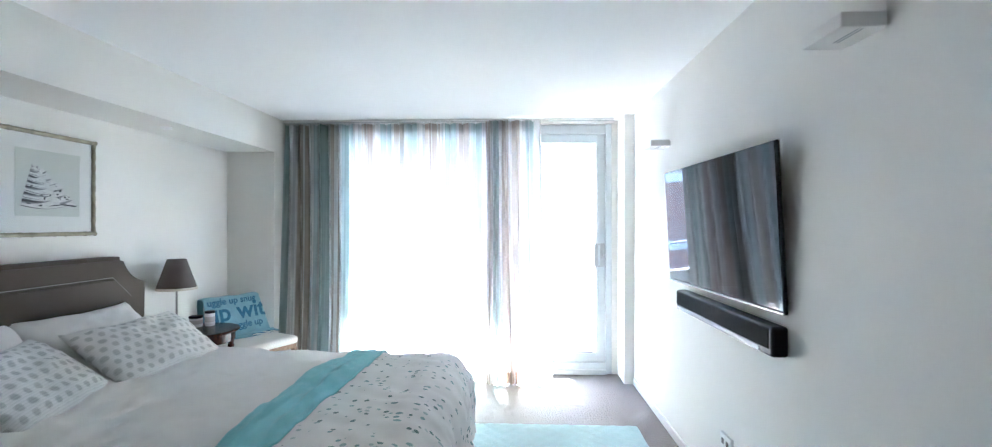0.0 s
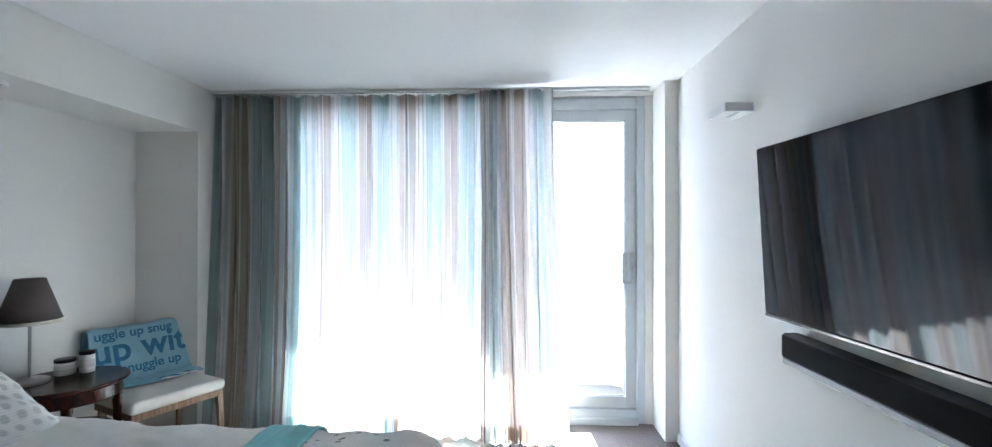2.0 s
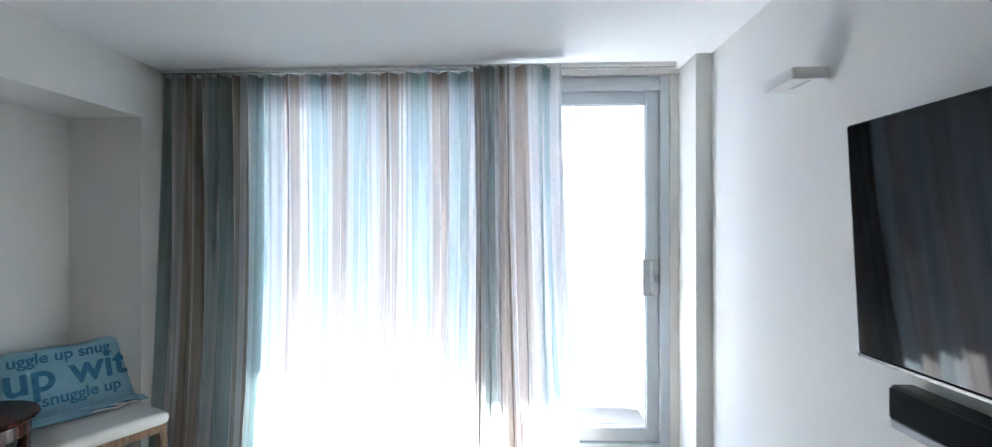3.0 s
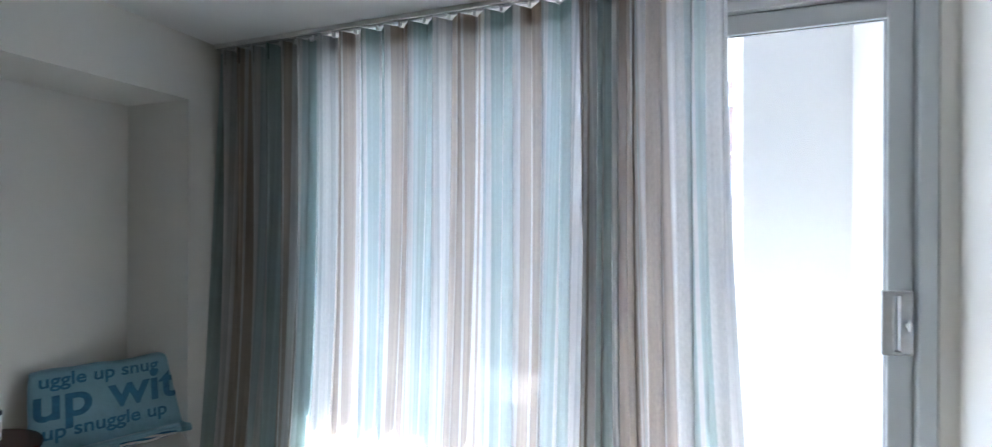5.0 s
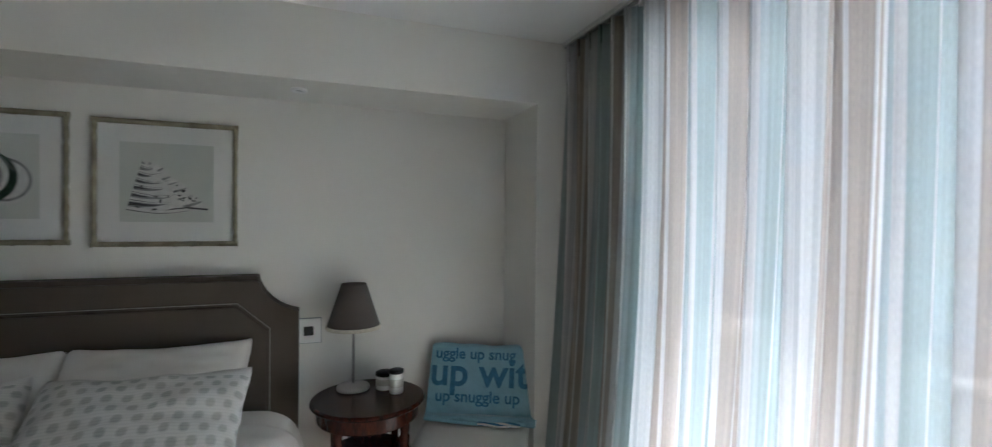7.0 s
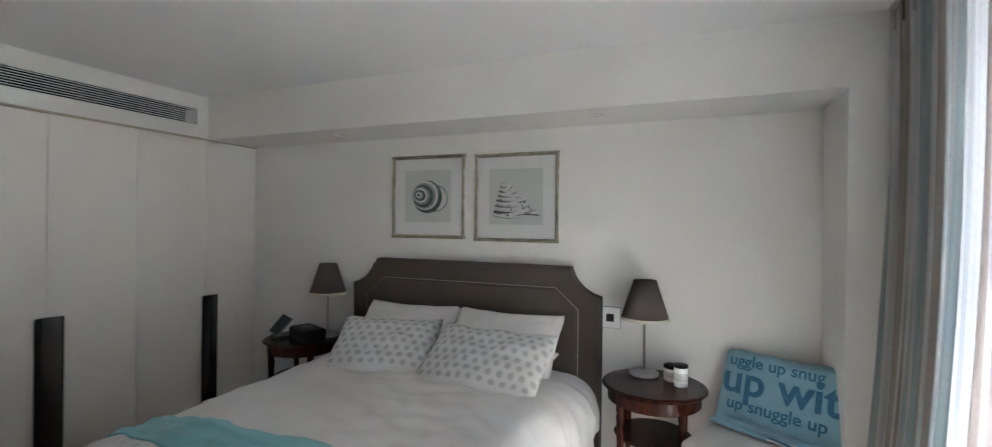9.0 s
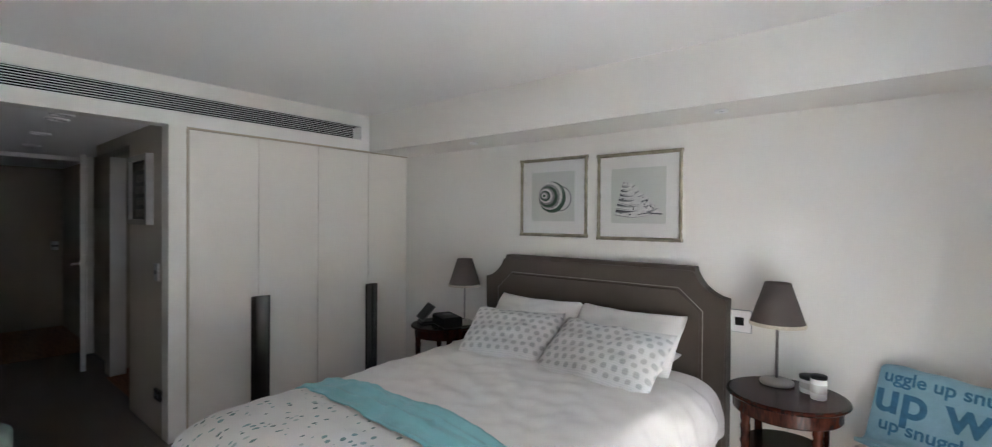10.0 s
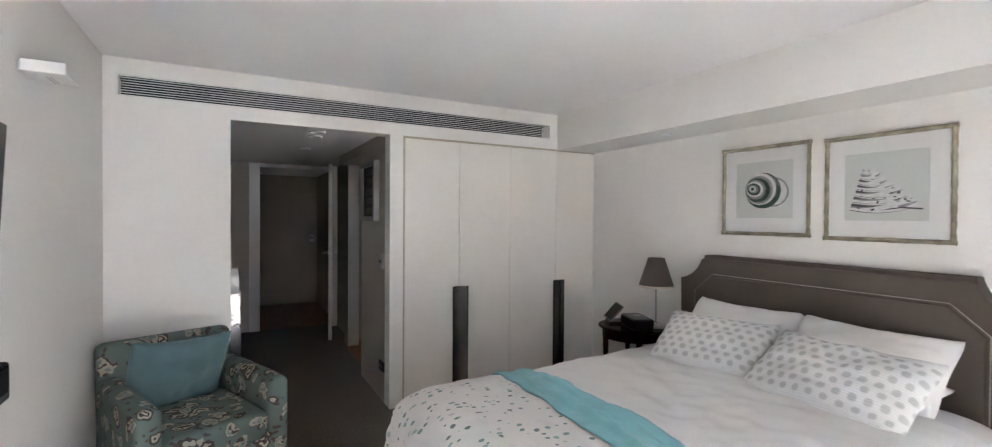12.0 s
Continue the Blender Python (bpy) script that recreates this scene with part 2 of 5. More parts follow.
def lathe(bm, profile, seg=32, at=(0, 0, 0)):
    """A turned shape: profile of (radius, height), from below upwards."""
    rings = []
    for r, z in profile:
        rings.append([bm.verts.new((at[0] + r * math.cos(2 * math.pi * i / seg), at[1] + r * math.sin(2 * math.pi * i / seg), at[2] + z)) for i in range(seg)])
    for a, b in zip(rings, rings[1:]):
        for i in range(seg):
            bm.faces.new((a[i], a[(i + 1) % seg], b[(i + 1) % seg], b[i]))
    if profile[0][0] > 1e-4:
        bm.faces.new(rings[0][::-1])
    if profile[-1][0] > 1e-4:
        bm.faces.new(rings[-1])


def tube(bm, pts, r, seg=10, closed=False):
    """A round bar along points."""
    pts = [Vector(p) for p in pts]
    n = len(pts)
    rings = []
    for i, p in enumerate(pts):
        a = pts[(i - 1) % n] if closed or i else p
        b = pts[(i + 1) % n] if closed or i < n - 1 else p
        q = (b - a).normalized().to_track_quat("Z", "Y").to_matrix()
        rings.append([bm.verts.new(p + q @ Vector((r * math.cos(2 * math.pi * k / seg), r * math.sin(2 * math.pi * k / seg), 0))) for k in range(seg)])
    for i in range(n if closed else n - 1):
        a, b = rings[i], rings[(i + 1) % n]
        for k in range(seg):
            bm.faces.new((a[k], a[(k + 1) % seg], b[(k + 1) % seg], b[k]))
    if not closed:
        bm.faces.new(rings[0][::-1])
        bm.faces.new(rings[-1])


def sheet(bm, nu, nv, fn, closed_u=False):
    """A grid of faces through fn(i, j)."""
    g = [[bm.verts.new(fn(i, j)) for j in range(nv + 1)] for i in range(nu + (0 if closed_u else 1))]
    for i in range(nu):
        for j in range(nv):
            k = (i + 1) % len(g)
            bm.faces.new((g[i][j], g[k][j], g[k][j + 1], g[i][j + 1]))
    return g


def prism(bm, outline, d0, d1, axis="x"):
    """An outline of (a, b) pulled from d0 to d1 along an axis; a, b are the other two axes in order."""
    def at(a, b, d):
        return {"x": (d, a, b), "y": (a, d, b), "z": (a, b, d)}[axis]
    lo = [bm.verts.new(at(a, b, d0)) for a, b in outline]
    hi = [bm.verts.new(at(a, b, d1)) for a, b in outline]
    n = len(outline)
    bm.faces.new(lo)
    bm.faces.new(hi[::-1])
    for i in range(n):
        bm.faces.new((lo[i], hi[i], hi[(i + 1) % n], lo[(i + 1) % n]))


def part(name, bm, mat, parent=None, label="", smooth=False, m=None):
    me = bpy.data.meshes.new(name)
    bmesh.ops.recalc_face_normals(bm, faces=bm.faces)
    bm.to_mesh(me)
    bm.free()
    me.materials.append(mat)
    if smooth:
        me.polygons.foreach_set("use_smooth", [True] * len(me.polygons))
    ob = new(name, me)
    if parent is not None:
        ob.parent = parent
    if m is not None:
        ob.matrix_basis = m
    if label:
        ob["label"] = label
    return ob


def thing(name, m, label, category, group=""):
    ob = new(name)
    ob.matrix_basis = m
    ob.empty_display_size = 0.05
    return tagged(ob, label, category, group)


def boxes(name, mat, parent, *dims, bev=0.0, label="", kind="", category=""):
    bm = bmesh.new()
    for d in dims:
        box(bm, *d, bev=bev)
    ob = part(name, bm, mat, parent, "" if kind else label)
    if kind:
        tagged(ob, label, category or name.split("_")[0], kind=kind)
    return ob


def slab(name, mat, label, *dims, bev=0.0, category=""):
    return boxes(name, mat, None, *dims, bev=bev, label=label, kind="structure", category=category)


# ---- the room's shell ----
XL, XB, XR = -2.27, -1.842, 1.325      # bed wall, bulkhead face, screen wall
YB, YP, YW = 0.077, 4.0, 4.335      # back wall, niche pier, glazing
ZC, ZN, ZH = 2.333, 2.03, 2.07        # ceiling, niche head, hall ceiling
ZB = 2.023                            # underside of the bulkhead
HL, HR = 0.689, -0.337                # hall opening

slab("floor", CARPET, "dark brown looped carpet through room and hall", (XL - 0.2, XR + 0.6, -3.05, YW - 0.03, -0.1, 0.0))
slab("ceiling", CEIL, "flat white painted plaster ceiling", (XL - 0.2, XR + 0.2, YB - 0.02, YW + 0.3, ZC, ZC + 0.2))
slab("wall_left", WALL, "off-white painted wall behind the bed", (XL - 0.2, XL, -0.6, YP, 0.0, ZC))
slab("bulkhead", WALL, "boxed off-white bulkhead over the bed niche", (XL, XB, YB, YP, ZB, ZC), category="bulkhead")
slab("wall_niche_pier", WALL, "off-white pier beside the curtain", (XL - 0.2, XB, YP, YW + 0.2, 0.0, ZC))
slab("wall_window", WALL, "wall behind the gathered curtain", (XB, -1.35, YW - 0.05, YW + 0.2, 0.0, ZC))
slab("wall_right", WALL, "off-white painted wall that carries the television", (XR, XR + 0.2, YB, 4.009, 0.0, ZC))
slab("wall_door_pier", WALL, "white pier beside the sliding door", (1.240, XR + 0.2, 4.009, YW - 0.052, 0.0, ZC), (1.188, XR + 0.2, YW - 0.0515, YW + 0.2, 0.0, ZC))
G0, G1, GZ0, GZ1 = -1.765, 1.262, 2.112, 2.238
slab("wall_back", WALL, "off-white wall round hall opening and wardrobe",
     (HL, XR + 0.2, YB - 0.13, YB, 0.0, GZ0), (XB, HL, YB - 0.13, YB, ZN, GZ0), (XB, XR + 0.2, YB - 0.13, YB, GZ1, ZC),
     (XL - 0.2, XB, YB - 0.13, YB, ZN, ZC), (XB, G0, YB - 0.13, YB, GZ0, GZ1), (G1, XR + 0.2, YB - 0.13, YB, GZ0, GZ1), (HR - 0.1, HR, YB - 0.13, YB, 0.0, ZN))
# backing coloured near-black for the unlit depth behind the blades
slab("vent_recess", VOID, "near-black backing behind the grille, standing for the duct's shade", (XB, XR, YB - 0.25, YB - 0.14, 2.06, 2.3), category="duct")

# hall
slab("ceiling_hall", CEIL, "lower white hall ceiling", (HR - 2.2, HL + 0.7, -5.0, YB - 0.135, ZH, ZH + 0.03))
slab("wall_hall_left", HALLP, "painted hall wall at the end of the robes", (HL + 0.62, HL + 0.75, -3.1, YB - 0.135, 0.0, ZH))
slab("wall_hall_right", HALLP, "hall wall with a doorway to a side room, shade in its colour",
     (HR - 0.12, HR, -0.80, YB - 0.135, 0.0, ZH), (HR - 0.12, HR, -1.82, -0.80, 1.98, ZH))
slab("wall_hall_recess", HALLP, "hall wall set back behind the open door, shade in its colour", (-0.54, -0.43, -2.0, -1.82, 0.0, ZH), (HR - 0.30, HR - 0.18, -3.03, -2.0, 0.0, ZH))
slab("wall_hall_end", HALLP, "wall round the doorway at the hall's end", (0.42, HL + 0.62, -3.15, -3.03, 0.0, ZH), (HR - 0.30, 0.42, -3.15, -3.03, 2.045, ZH), (HR - 0.30, HR - 0.14, -3.15, -3.03, 0.0, 2.045))
slab("wall_lobby_end", TAUPEP, "taupe panelled wall at the far end of the lobby", (-2.4, HL + 0.75, -4.98, -4.84, 0.0, ZH))
slab("wall_lobby_left", TAUPEP, "plain taupe lobby wall", (0.60, 0.72, -4.84, -3.15, 0.0, ZH))
slab("wall_lobby_right", TAUPEP, "plain taupe lobby wall", (-0.67, -0.55, -4.84, -3.15, 0.0, ZH))
slab("wall_side_room", WALL, "plain walls of the dim side room", (-2.52, -2.4, -3.0, -0.62, 0.0, ZH), (-2.4, HR - 0.12, -3.0, -2.9, 0.0, ZH), (-2.4, HR - 0.12, -0.66, -0.6, 0.0, ZH))
slab("floor_side_room", TIMBER, "warm timber floor of the side room", (-2.4, -0.54, -2.9, -0.66, -0.08, 0.004), (-0.54, -0.40, -1.82, -0.80, -0.08, 0.004))
slab("floor_lobby", TIMBER, "warm timber floor of the lobby", (-0.55, 0.60, -4.84, -3.05, -0.08, 0.003))

# ---- glazing and balcony ----
def rect_frame(bm, x0, x1, z0, z1, y0, y1, w, wb=None, bev=0.004):
    wb = w if wb is None else wb
    box(bm, x0, x0 + w, y0, y1, z0, z1, bev)
    box(bm, x1 - w, x1, y0, y1, z0, z1, bev)
    box(bm, x0 + w - 0.001, x1 - w + 0.001, y0 + 0.002, y1 - 0.002, z1 - w, z1, bev)
    box(bm, x0 + w - 0.001, x1 - w + 0.001, y0 + 0.002, y1 - 0.002, z0, z0 + wb, bev)


def sliding_panel(name, x0, x1, y, label, handle=False):
    th = tagged(new(name), label, "door", kind="structure")
    th.matrix_basis = pose(0, y, 0)
    bm = bmesh.new()
    rect_frame(bm, x0, x1, 0.10, 2.216, -0.022, 0.022, 0.075, 0.083)
    f = part("door_frame", bm, ALU, th)
    bm = bmesh.new()
    box(bm, x0 + 0.07, x1 - 0.07, -0.004, 0.004, 0.175, 2.148)
    p = part("pane", bm, PANE, th, "clear glass pane")
    p.visible_shadow = False
    bm = bmesh.new()
    rect_frame(bm, x0 + 0.0735, x1 - 0.0735, 0.1815, 2.1425, -0.0085, -0.0045, 0.005, bev=0)
    part("gasket", bm, BLACK, th, "thin dark glazing gasket")
    if handle:
        bm = bmesh.new()
        box(bm, x1 - 0.046, x1 - 0.003, -0.040, -0.022, 0.985, 1.205, 0.006)
        h = part("handle_plate", bm, STEEL, th, "brushed steel lock plate")
        bm = bmesh.new()
        box(bm, x1 - 0.106, x1 - 0.068, -0.066, -0.054, 0.987, 1.203, 0.005)
        box(bm, x1 - 0.100, x1 - 0.044, -0.058, -0.030, 0.987, 1.001, 0.003)
        box(bm, x1 - 0.100, x1 - 0.044, -0.058, -0.030, 1.189, 1.203, 0.003)
        part("pull", bm, STEEL, h)
        bm = bmesh.new()
        tube(bm, [(x1 - 0.026, -0.040, 1.09), (x1 - 0.026, -0.052, 1.09)], 0.010, 12)
        box(bm, x1 - 0.029, x1 - 0.023, -0.060, -0.050, 1.07, 1.11, 0.002)
        part("lock", bm, CHROME, h)
        for i in range(7):
            bm = bmesh.new()
            x = x1 - 0.115 - 0.042 * i
            rect_frame(bm, x - 0.014, x + 0.014, 0.955, 0.985, -0.0052, -0.0042, 0.002, bev=0)
            part("safety_mark", bm, FROST, th, "faint frosted safety mark on the glass")
    return th


slab("window_frame", ALU, "grey powder-coated aluminium outer frame of the glazing",
     (1.132, 1.186, YW - 0.05, YW + 0.09, 0.0, 2.305), (-1.35, 1.132, YW - 0.05, YW + 0.09, 2.219, 2.256), (-1.35, 1.132, YW - 0.036, YW + 0.09, 2.2562, 2.305),
     (-1.35, 1.132, YW - 0.05, YW + 0.12, 0.0, 0.097), (-1.35, 1.132, YW - 0.085, YW - 0.05, 0.0, 0.045), bev=0.004, category="window frame")
slab("head_panel", TRIM, "pale painted infill panel above the sliding door", (-1.35, 1.239, YW - 0.075, YW - 0.053, 2.306, ZC), (-1.35, 1.187, YW - 0.053, YW + 0.15, 2.306, ZC), category="panel")
sliding_panel("door_1", 0.22, 1.130, YW, "grey aluminium sliding glass door, closed", True)
sliding_panel("window_1", -0.60, 0.28, YW + 0.055, "fixed glass panel in grey aluminium frame")
sliding_panel("window_2", -1.345, -0.53, YW, "fixed glass panel in grey aluminium frame")

slab("balcony_floor", TILE, "pale stone-tiled balcony floor", (-4.5, 1.4, YW + 0.1, 6.2, -0.2, -0.03), category="floor")
bm = bmesh.new()
box(bm, 0, 0.395, 0, 0.395, -0.012, 0.0, 0.003, 1)
_fl = bpy.data.objects["balcony_floor"]
me_t = bpy.data.meshes.new("tile")
bm.to_mesh(me_t)
bm.free()
me_t.materials.append(TILE)
for i in range(14):
    for j in range(4):
        o = new("tile", me_t)
        o.parent = _fl
        o.location = (-4.45 + 0.4 * i, YW + 0.13 + 0.4 * j, -0.016)
slab("balcony_slab", SOFFIT, "white rendered underside of the balcony above", (-4.5, 1.6, YW + 0.2, 6.19, 2.47, 2.75), category="ceiling")
slab("balcony_side_wall", RENDERW, "white rendered balcony side wall", (1.215, 1.6, YW + 0.2, 5.16, -0.2, 2.47), (0.722, 1.6, 5.16, 5.55, -0.2, 2.47), category="wall")
slab("balcony_upstand", UPSTAND, "low grey-blue balcony upstand", (-4.5, 0.84, 6.0, 6.12, -0.2, 0.66), category="wall")
slab("balcony_end_wall", RENDERW, "white rendered far end of the balcony", (-4.7, -4.5, YW + 0.2, 6.19, -0.2, 2.47), category="wall")
slab("facade_own", RENDERW, "white outer wall of the apartment", (-4.5, -1.35, YW + 0.2, YW + 0.32, -0.2, 2.47), category="wall")


def balcony_rail():
    th = thing("balcony_rail", pose(0, 6.06, 0.66), "thin steel handrail on posts along the balcony edge", "railing")
    bm = bmesh.new()
    tube(bm, [(-4.45, 0, 0.345), (0.83, 0, 0.345)], 0.014)
    part("handrail", bm, CHROME, th, smooth=True)
    for i in range(5):
        bm = bmesh.new()
        x = -4.3 + i * 1.25
        box(bm, x - 0.012, x + 0.012, -0.012, 0.012, 0, 0.333)
        part("post", bm, STEEL, th)


balcony_rail()


def outdoor_lounger():
    th = thing("outdoor_lounger", pose(-1.0, 5.18, -0.016), "white moulded sun lounger with a curved backrest", "lounger")
    lw = material("white_resin", (0.24, 0.25, 0.26), 0.5, var=0.02, scale=6)
    bm = bmesh.new()
    box(bm, -0.45, 0.62, -0.3, 0.3, 0.33, 0.43, 0.04, 4)
    part("seat", bm, lw, th, smooth=True)
    bm = bmesh.new()

    def f(i, j):
        a = i / 14
        x = -0.42 - 0.34 * a ** 1.2
        z = 0.37 + 0.50 * a ** 1.7
        return (x + (0.03 if j in (2, 3) else 0), -0.29 if j in (0, 3) else 0.29, z + (0.05 if j in (2, 3) else 0))
    g = [[bm.verts.new(f(i, j)) for j in (0, 1, 2, 3)] for i in range(15)]
    for i in range(14):
        for j in range(4):
            k = (j + 1) % 4
            bm.faces.new((g[i][j], g[i + 1][j], g[i + 1][k], g[i][k]))
    bm.faces.new(g[0])
    bm.faces.new(g[-1][::-1])
    part("backrest", bm, lw, th, smooth=True)
    for x in (-0.38, 0.54):
        for y in (-0.25, 0.25):
            bm = bmesh.new()
            box(bm, x - 0.02, x + 0.02, y - 0.02, y + 0.02, 0, 0.345, 0.006)
            part("leg", bm, lw, th)


outdoor_lounger()

# the street side
slab("ground", material("asphalt", (0.05, 0.05, 0.052), 0.9, var=0.2, scale=0.4), "street and ground far below", (-400, 400, 6.4, 900, -9.3, -9.0), (-400, 400, -400, 6.4, -9.3, -9.0))


def brick_mat():
    m = bpy.data.materials.new("red_brickwork")
    m.use_nodes = True
    nt, b = nodes_of(m)
    tc = nt.nodes.new("ShaderNodeTexCoord")
    mp = nt.nodes.new("ShaderNodeMapping")
    mp.inputs["Rotation"].default_value = (radians(90), 0, 0)
    br = nt.nodes.new("ShaderNodeTexBrick")
    br.inputs["Color1"].default_value, br.inputs["Color2"].default_value = (0.20, 0.09, 0.06, 1), (0.27, 0.135, 0.095, 1)
    br.inputs["Mortar"].default_value = (0.30, 0.265, 0.24, 1)
    br.inputs["Scale"].default_value = 1.0
    br.inputs["Brick Width"].default_value, br.inputs["Row Height"].default_value, br.inputs["Mortar Size"].default_value = 0.24, 0.086, 0.012
    nt.links.new(tc.outputs["Object"], mp.inputs[0])
    nt.links.new(mp.outputs[0], br.inputs["Vector"])
    nt.links.new(br.outputs["Color"], b.inputs["Base Color"])
    b.inputs["Roughness"].default_value = 0.85
    return m


BRICK = brick_mat()
CONC = material("weathered_concrete", (0.50, 0.49, 0.47), 0.85, var=0.1, scale=1.5)
FARGLASS = material("far_window_glass", (0.08, 0.10, 0.12), 0.08, var=0.1, spec=0.8)


def brick_building(x0, x1, y, z1, label):
    th = thing("apartment_building", pose((x0 + x1) / 2, y, -9.0), label, "building")
    w = (x1 - x0) / 2
    bm = bmesh.new()
    box(bm, -w, w, 0, 10, 0, z1 + 9)
    part("wall", bm, BRICK, th)
    bm = bmesh.new()
    box(bm, -w - 0.15, w + 0.15, -0.2, 10.1, z1 + 9, z1 + 9.35)
    part("roof", bm, RENDERW, th)
    n = int((z1 + 9) // 3)
    for k in range(n):
        z = k * 3.0
        bm = bmesh.new()
        box(bm, -w - 0.02, w + 0.02, -0.12, 0.02, z + 2.55, z + 2.95)
        part("floor_band", bm, CONC, th, "white concrete floor band")
        c = max(1, int(2 * w // 3.4))
        for i in range(c):
            x = -w + (i + 0.5) * 2 * w / c
            bm = bmesh.new()
            rect_frame(bm, x - 0.75, x + 0.75, z + 0.95, z + 2.45, -0.05, 0.03, 0.07, bev=0)
            wf = part("window", bm, RENDERW, th)
            bm = bmesh.new()
            box(bm, x - 0.7, x + 0.7, -0.01, 0.02, z + 1.0, z + 2.4)
            part("pane", bm, FARGLASS, wf)
            bm = bmesh.new()
            box(bm, x - 0.85, x + 0.85, -0.12, 0.02, z + 0.86, z + 0.94)
            part("sill", bm, RENDERW, wf)


brick_building(-9.9, 9.0, 21.0, 12.0, "red brick apartment building with white floor bands across the street")
brick_building(-34.0, -11.4, 21.0, 12.0, "long red brick apartment building with white windows")
brick_building(-11.1, -10.2, 24.0, 3.3, "low brick link between two apartment buildings")


# ---- curtains ----
def curtain(name, x0, x1, y, period, amp, seed, label, flare=0.0, u0=0.0, tight=(0.0, 1.0, 0.0), cell=0.0075, doubled=False):
    th = thing(name, pose(0, y, 0), label, "curtain", "striped curtains")
    z0, z1 = 0.012, 2.296
    nx, nz = int((x1 - x0) / cell), 40
    rnd = random.Random(seed)
    ph = [rnd.uniform(0, 6.28) for _ in range(8)]

    def off(x, z):
        d = (z1 - z) / (z1 - z0)
        s = x - x0
        sw = s * tight[1] if s < tight[0] else tight[0] * (tight[1] - 1) + s
        p = 2 * math.pi * sw / period + d * (0.9 * math.sin(2.1 * s + ph[0]) + 0.7 * math.sin(5.3 * s + ph[1]) + 0.35 * math.sin(11 * s + ph[4] + 2 * d))
        a = amp * (1 - 0.30 * d + 0.45 * d * math.sin(3.7 * s + ph[2]))
        yy = a * math.sin(p) + 0.25 * a * d * math.sin(2.3 * p + ph[3])
        xx = flare * d * d * (s / (x1 - x0)) + 0.016 * d * math.sin(7 * s + ph[5]) + 0.27 * a * math.sin(2 * p) + 0.026 * d * math.sin(3.1 * s + ph[6]) + 0.008 * d * math.sin(19 * s + 3 * d + ph[7])
        return xx, yy - 0.12 * d ** 2.5

    us = []
    for i in range(nx + 1):
        d = i * (x1 - x0) / nx
        us.append((tight[2] + d * tight[1] if d < tight[0] else x0 + d - u0 + 0.009 * math.sin(2 * math.pi * d / period)) / 0.59)

    def cloth(zlo, zhi, rows, dy, nm, mat, lab=""):
        bm = bmesh.new()
        uvl = bm.loops.layers.uv.new("UVMap")

        def at(i, j):
            x = x0 + i * (x1 - x0) / nx
            z = zlo + (zhi - zlo) * j / rows
            dx, dyy = off(x, z)
            zz = z + (0.006 * math.sin(40 * x) if j == 0 and zlo < 0.1 else 0)
            return (x + dx, dyy + dy, zz)
        g = sheet(bm, nx, rows, at)
        idx = {v: (i, j) for i, col in enumerate(g) for j, v in enumerate(col)}
        for f in bm.faces:
            for l in f.loops:
                i, j = idx[l.vert]
                l[uvl].uv = (us[i], zlo + (zhi - zlo) * j / rows)
        return part(nm, bm, mat, th, lab, smooth=True)
    cloth(z0, z1, nz, 0, "cloth", CURTAIN)
    # unseen extra layer, added to dim the daylight that comes through the stack
    if doubled:
        cloth(z0 + 0.01, z1 - 0.002, 20, 0.058, "dimming_layer", CURTAIN, "unseen inner layer added to dim daylight through the stacked cloth")
    cloth(z1 - 0.08, z1 - 0.001, 3, 0.006, "heading", HEADING, "doubled heading band")
    cloth(z0, z0 + 0.10, 2, 0.005, "hem", HEADING, "doubled hem")
    k = int((x1 - x0) / period)
    for i in range(k + 1):
        bm = bmesh.new()
        x = x0 + (i + 0.25) * period
        if x > x1:
            break
        box(bm, x - 0.006, x + 0.006, -0.008, 0.008, z1 - 0.01, z1 + 0.012, 0.002, 1)
        part("glider", bm, WHITEP, th)


YC = 4.15
curtain("curtain", -1.825, -1.235, YC + 0.01, 0.092, 0.048, 5, "striped curtain stacked in deep folds beside the pier", u0=-1.715, cell=0.005, doubled=True)
curtain("curtain", -1.26, 0.16, YC, 0.117, 0.040, 3, "sheer curtain striped in taupe, white and aqua, drawn", u0=-1.119, cell=0.004)
curtain("curtain", 0.035, 0.53, YC - 0.095, 0.098, 0.036, 8, "sheer striped curtain, drawn and bunched at its leading edge", flare=0.07, u0=-0.05, tight=(0.205, 1.9, 0.318), cell=0.004)
trk = thing("curtain_track", pose(0, YC, 2.308), "slim white ceiling curtain track", "curtain track")
bm = bmesh.new()
box(bm, -1.83, 1.18, -0.022, 0.022, 0.004, 0.024, 0.003)
part("rail", bm, TRIM, trk)
bm = bmesh.new()
box(bm, -1.83, 1.18, -0.010, 0.010, 0.0, 0.005)
part("slot", bm, STEEL, trk, "grey slot of the track")


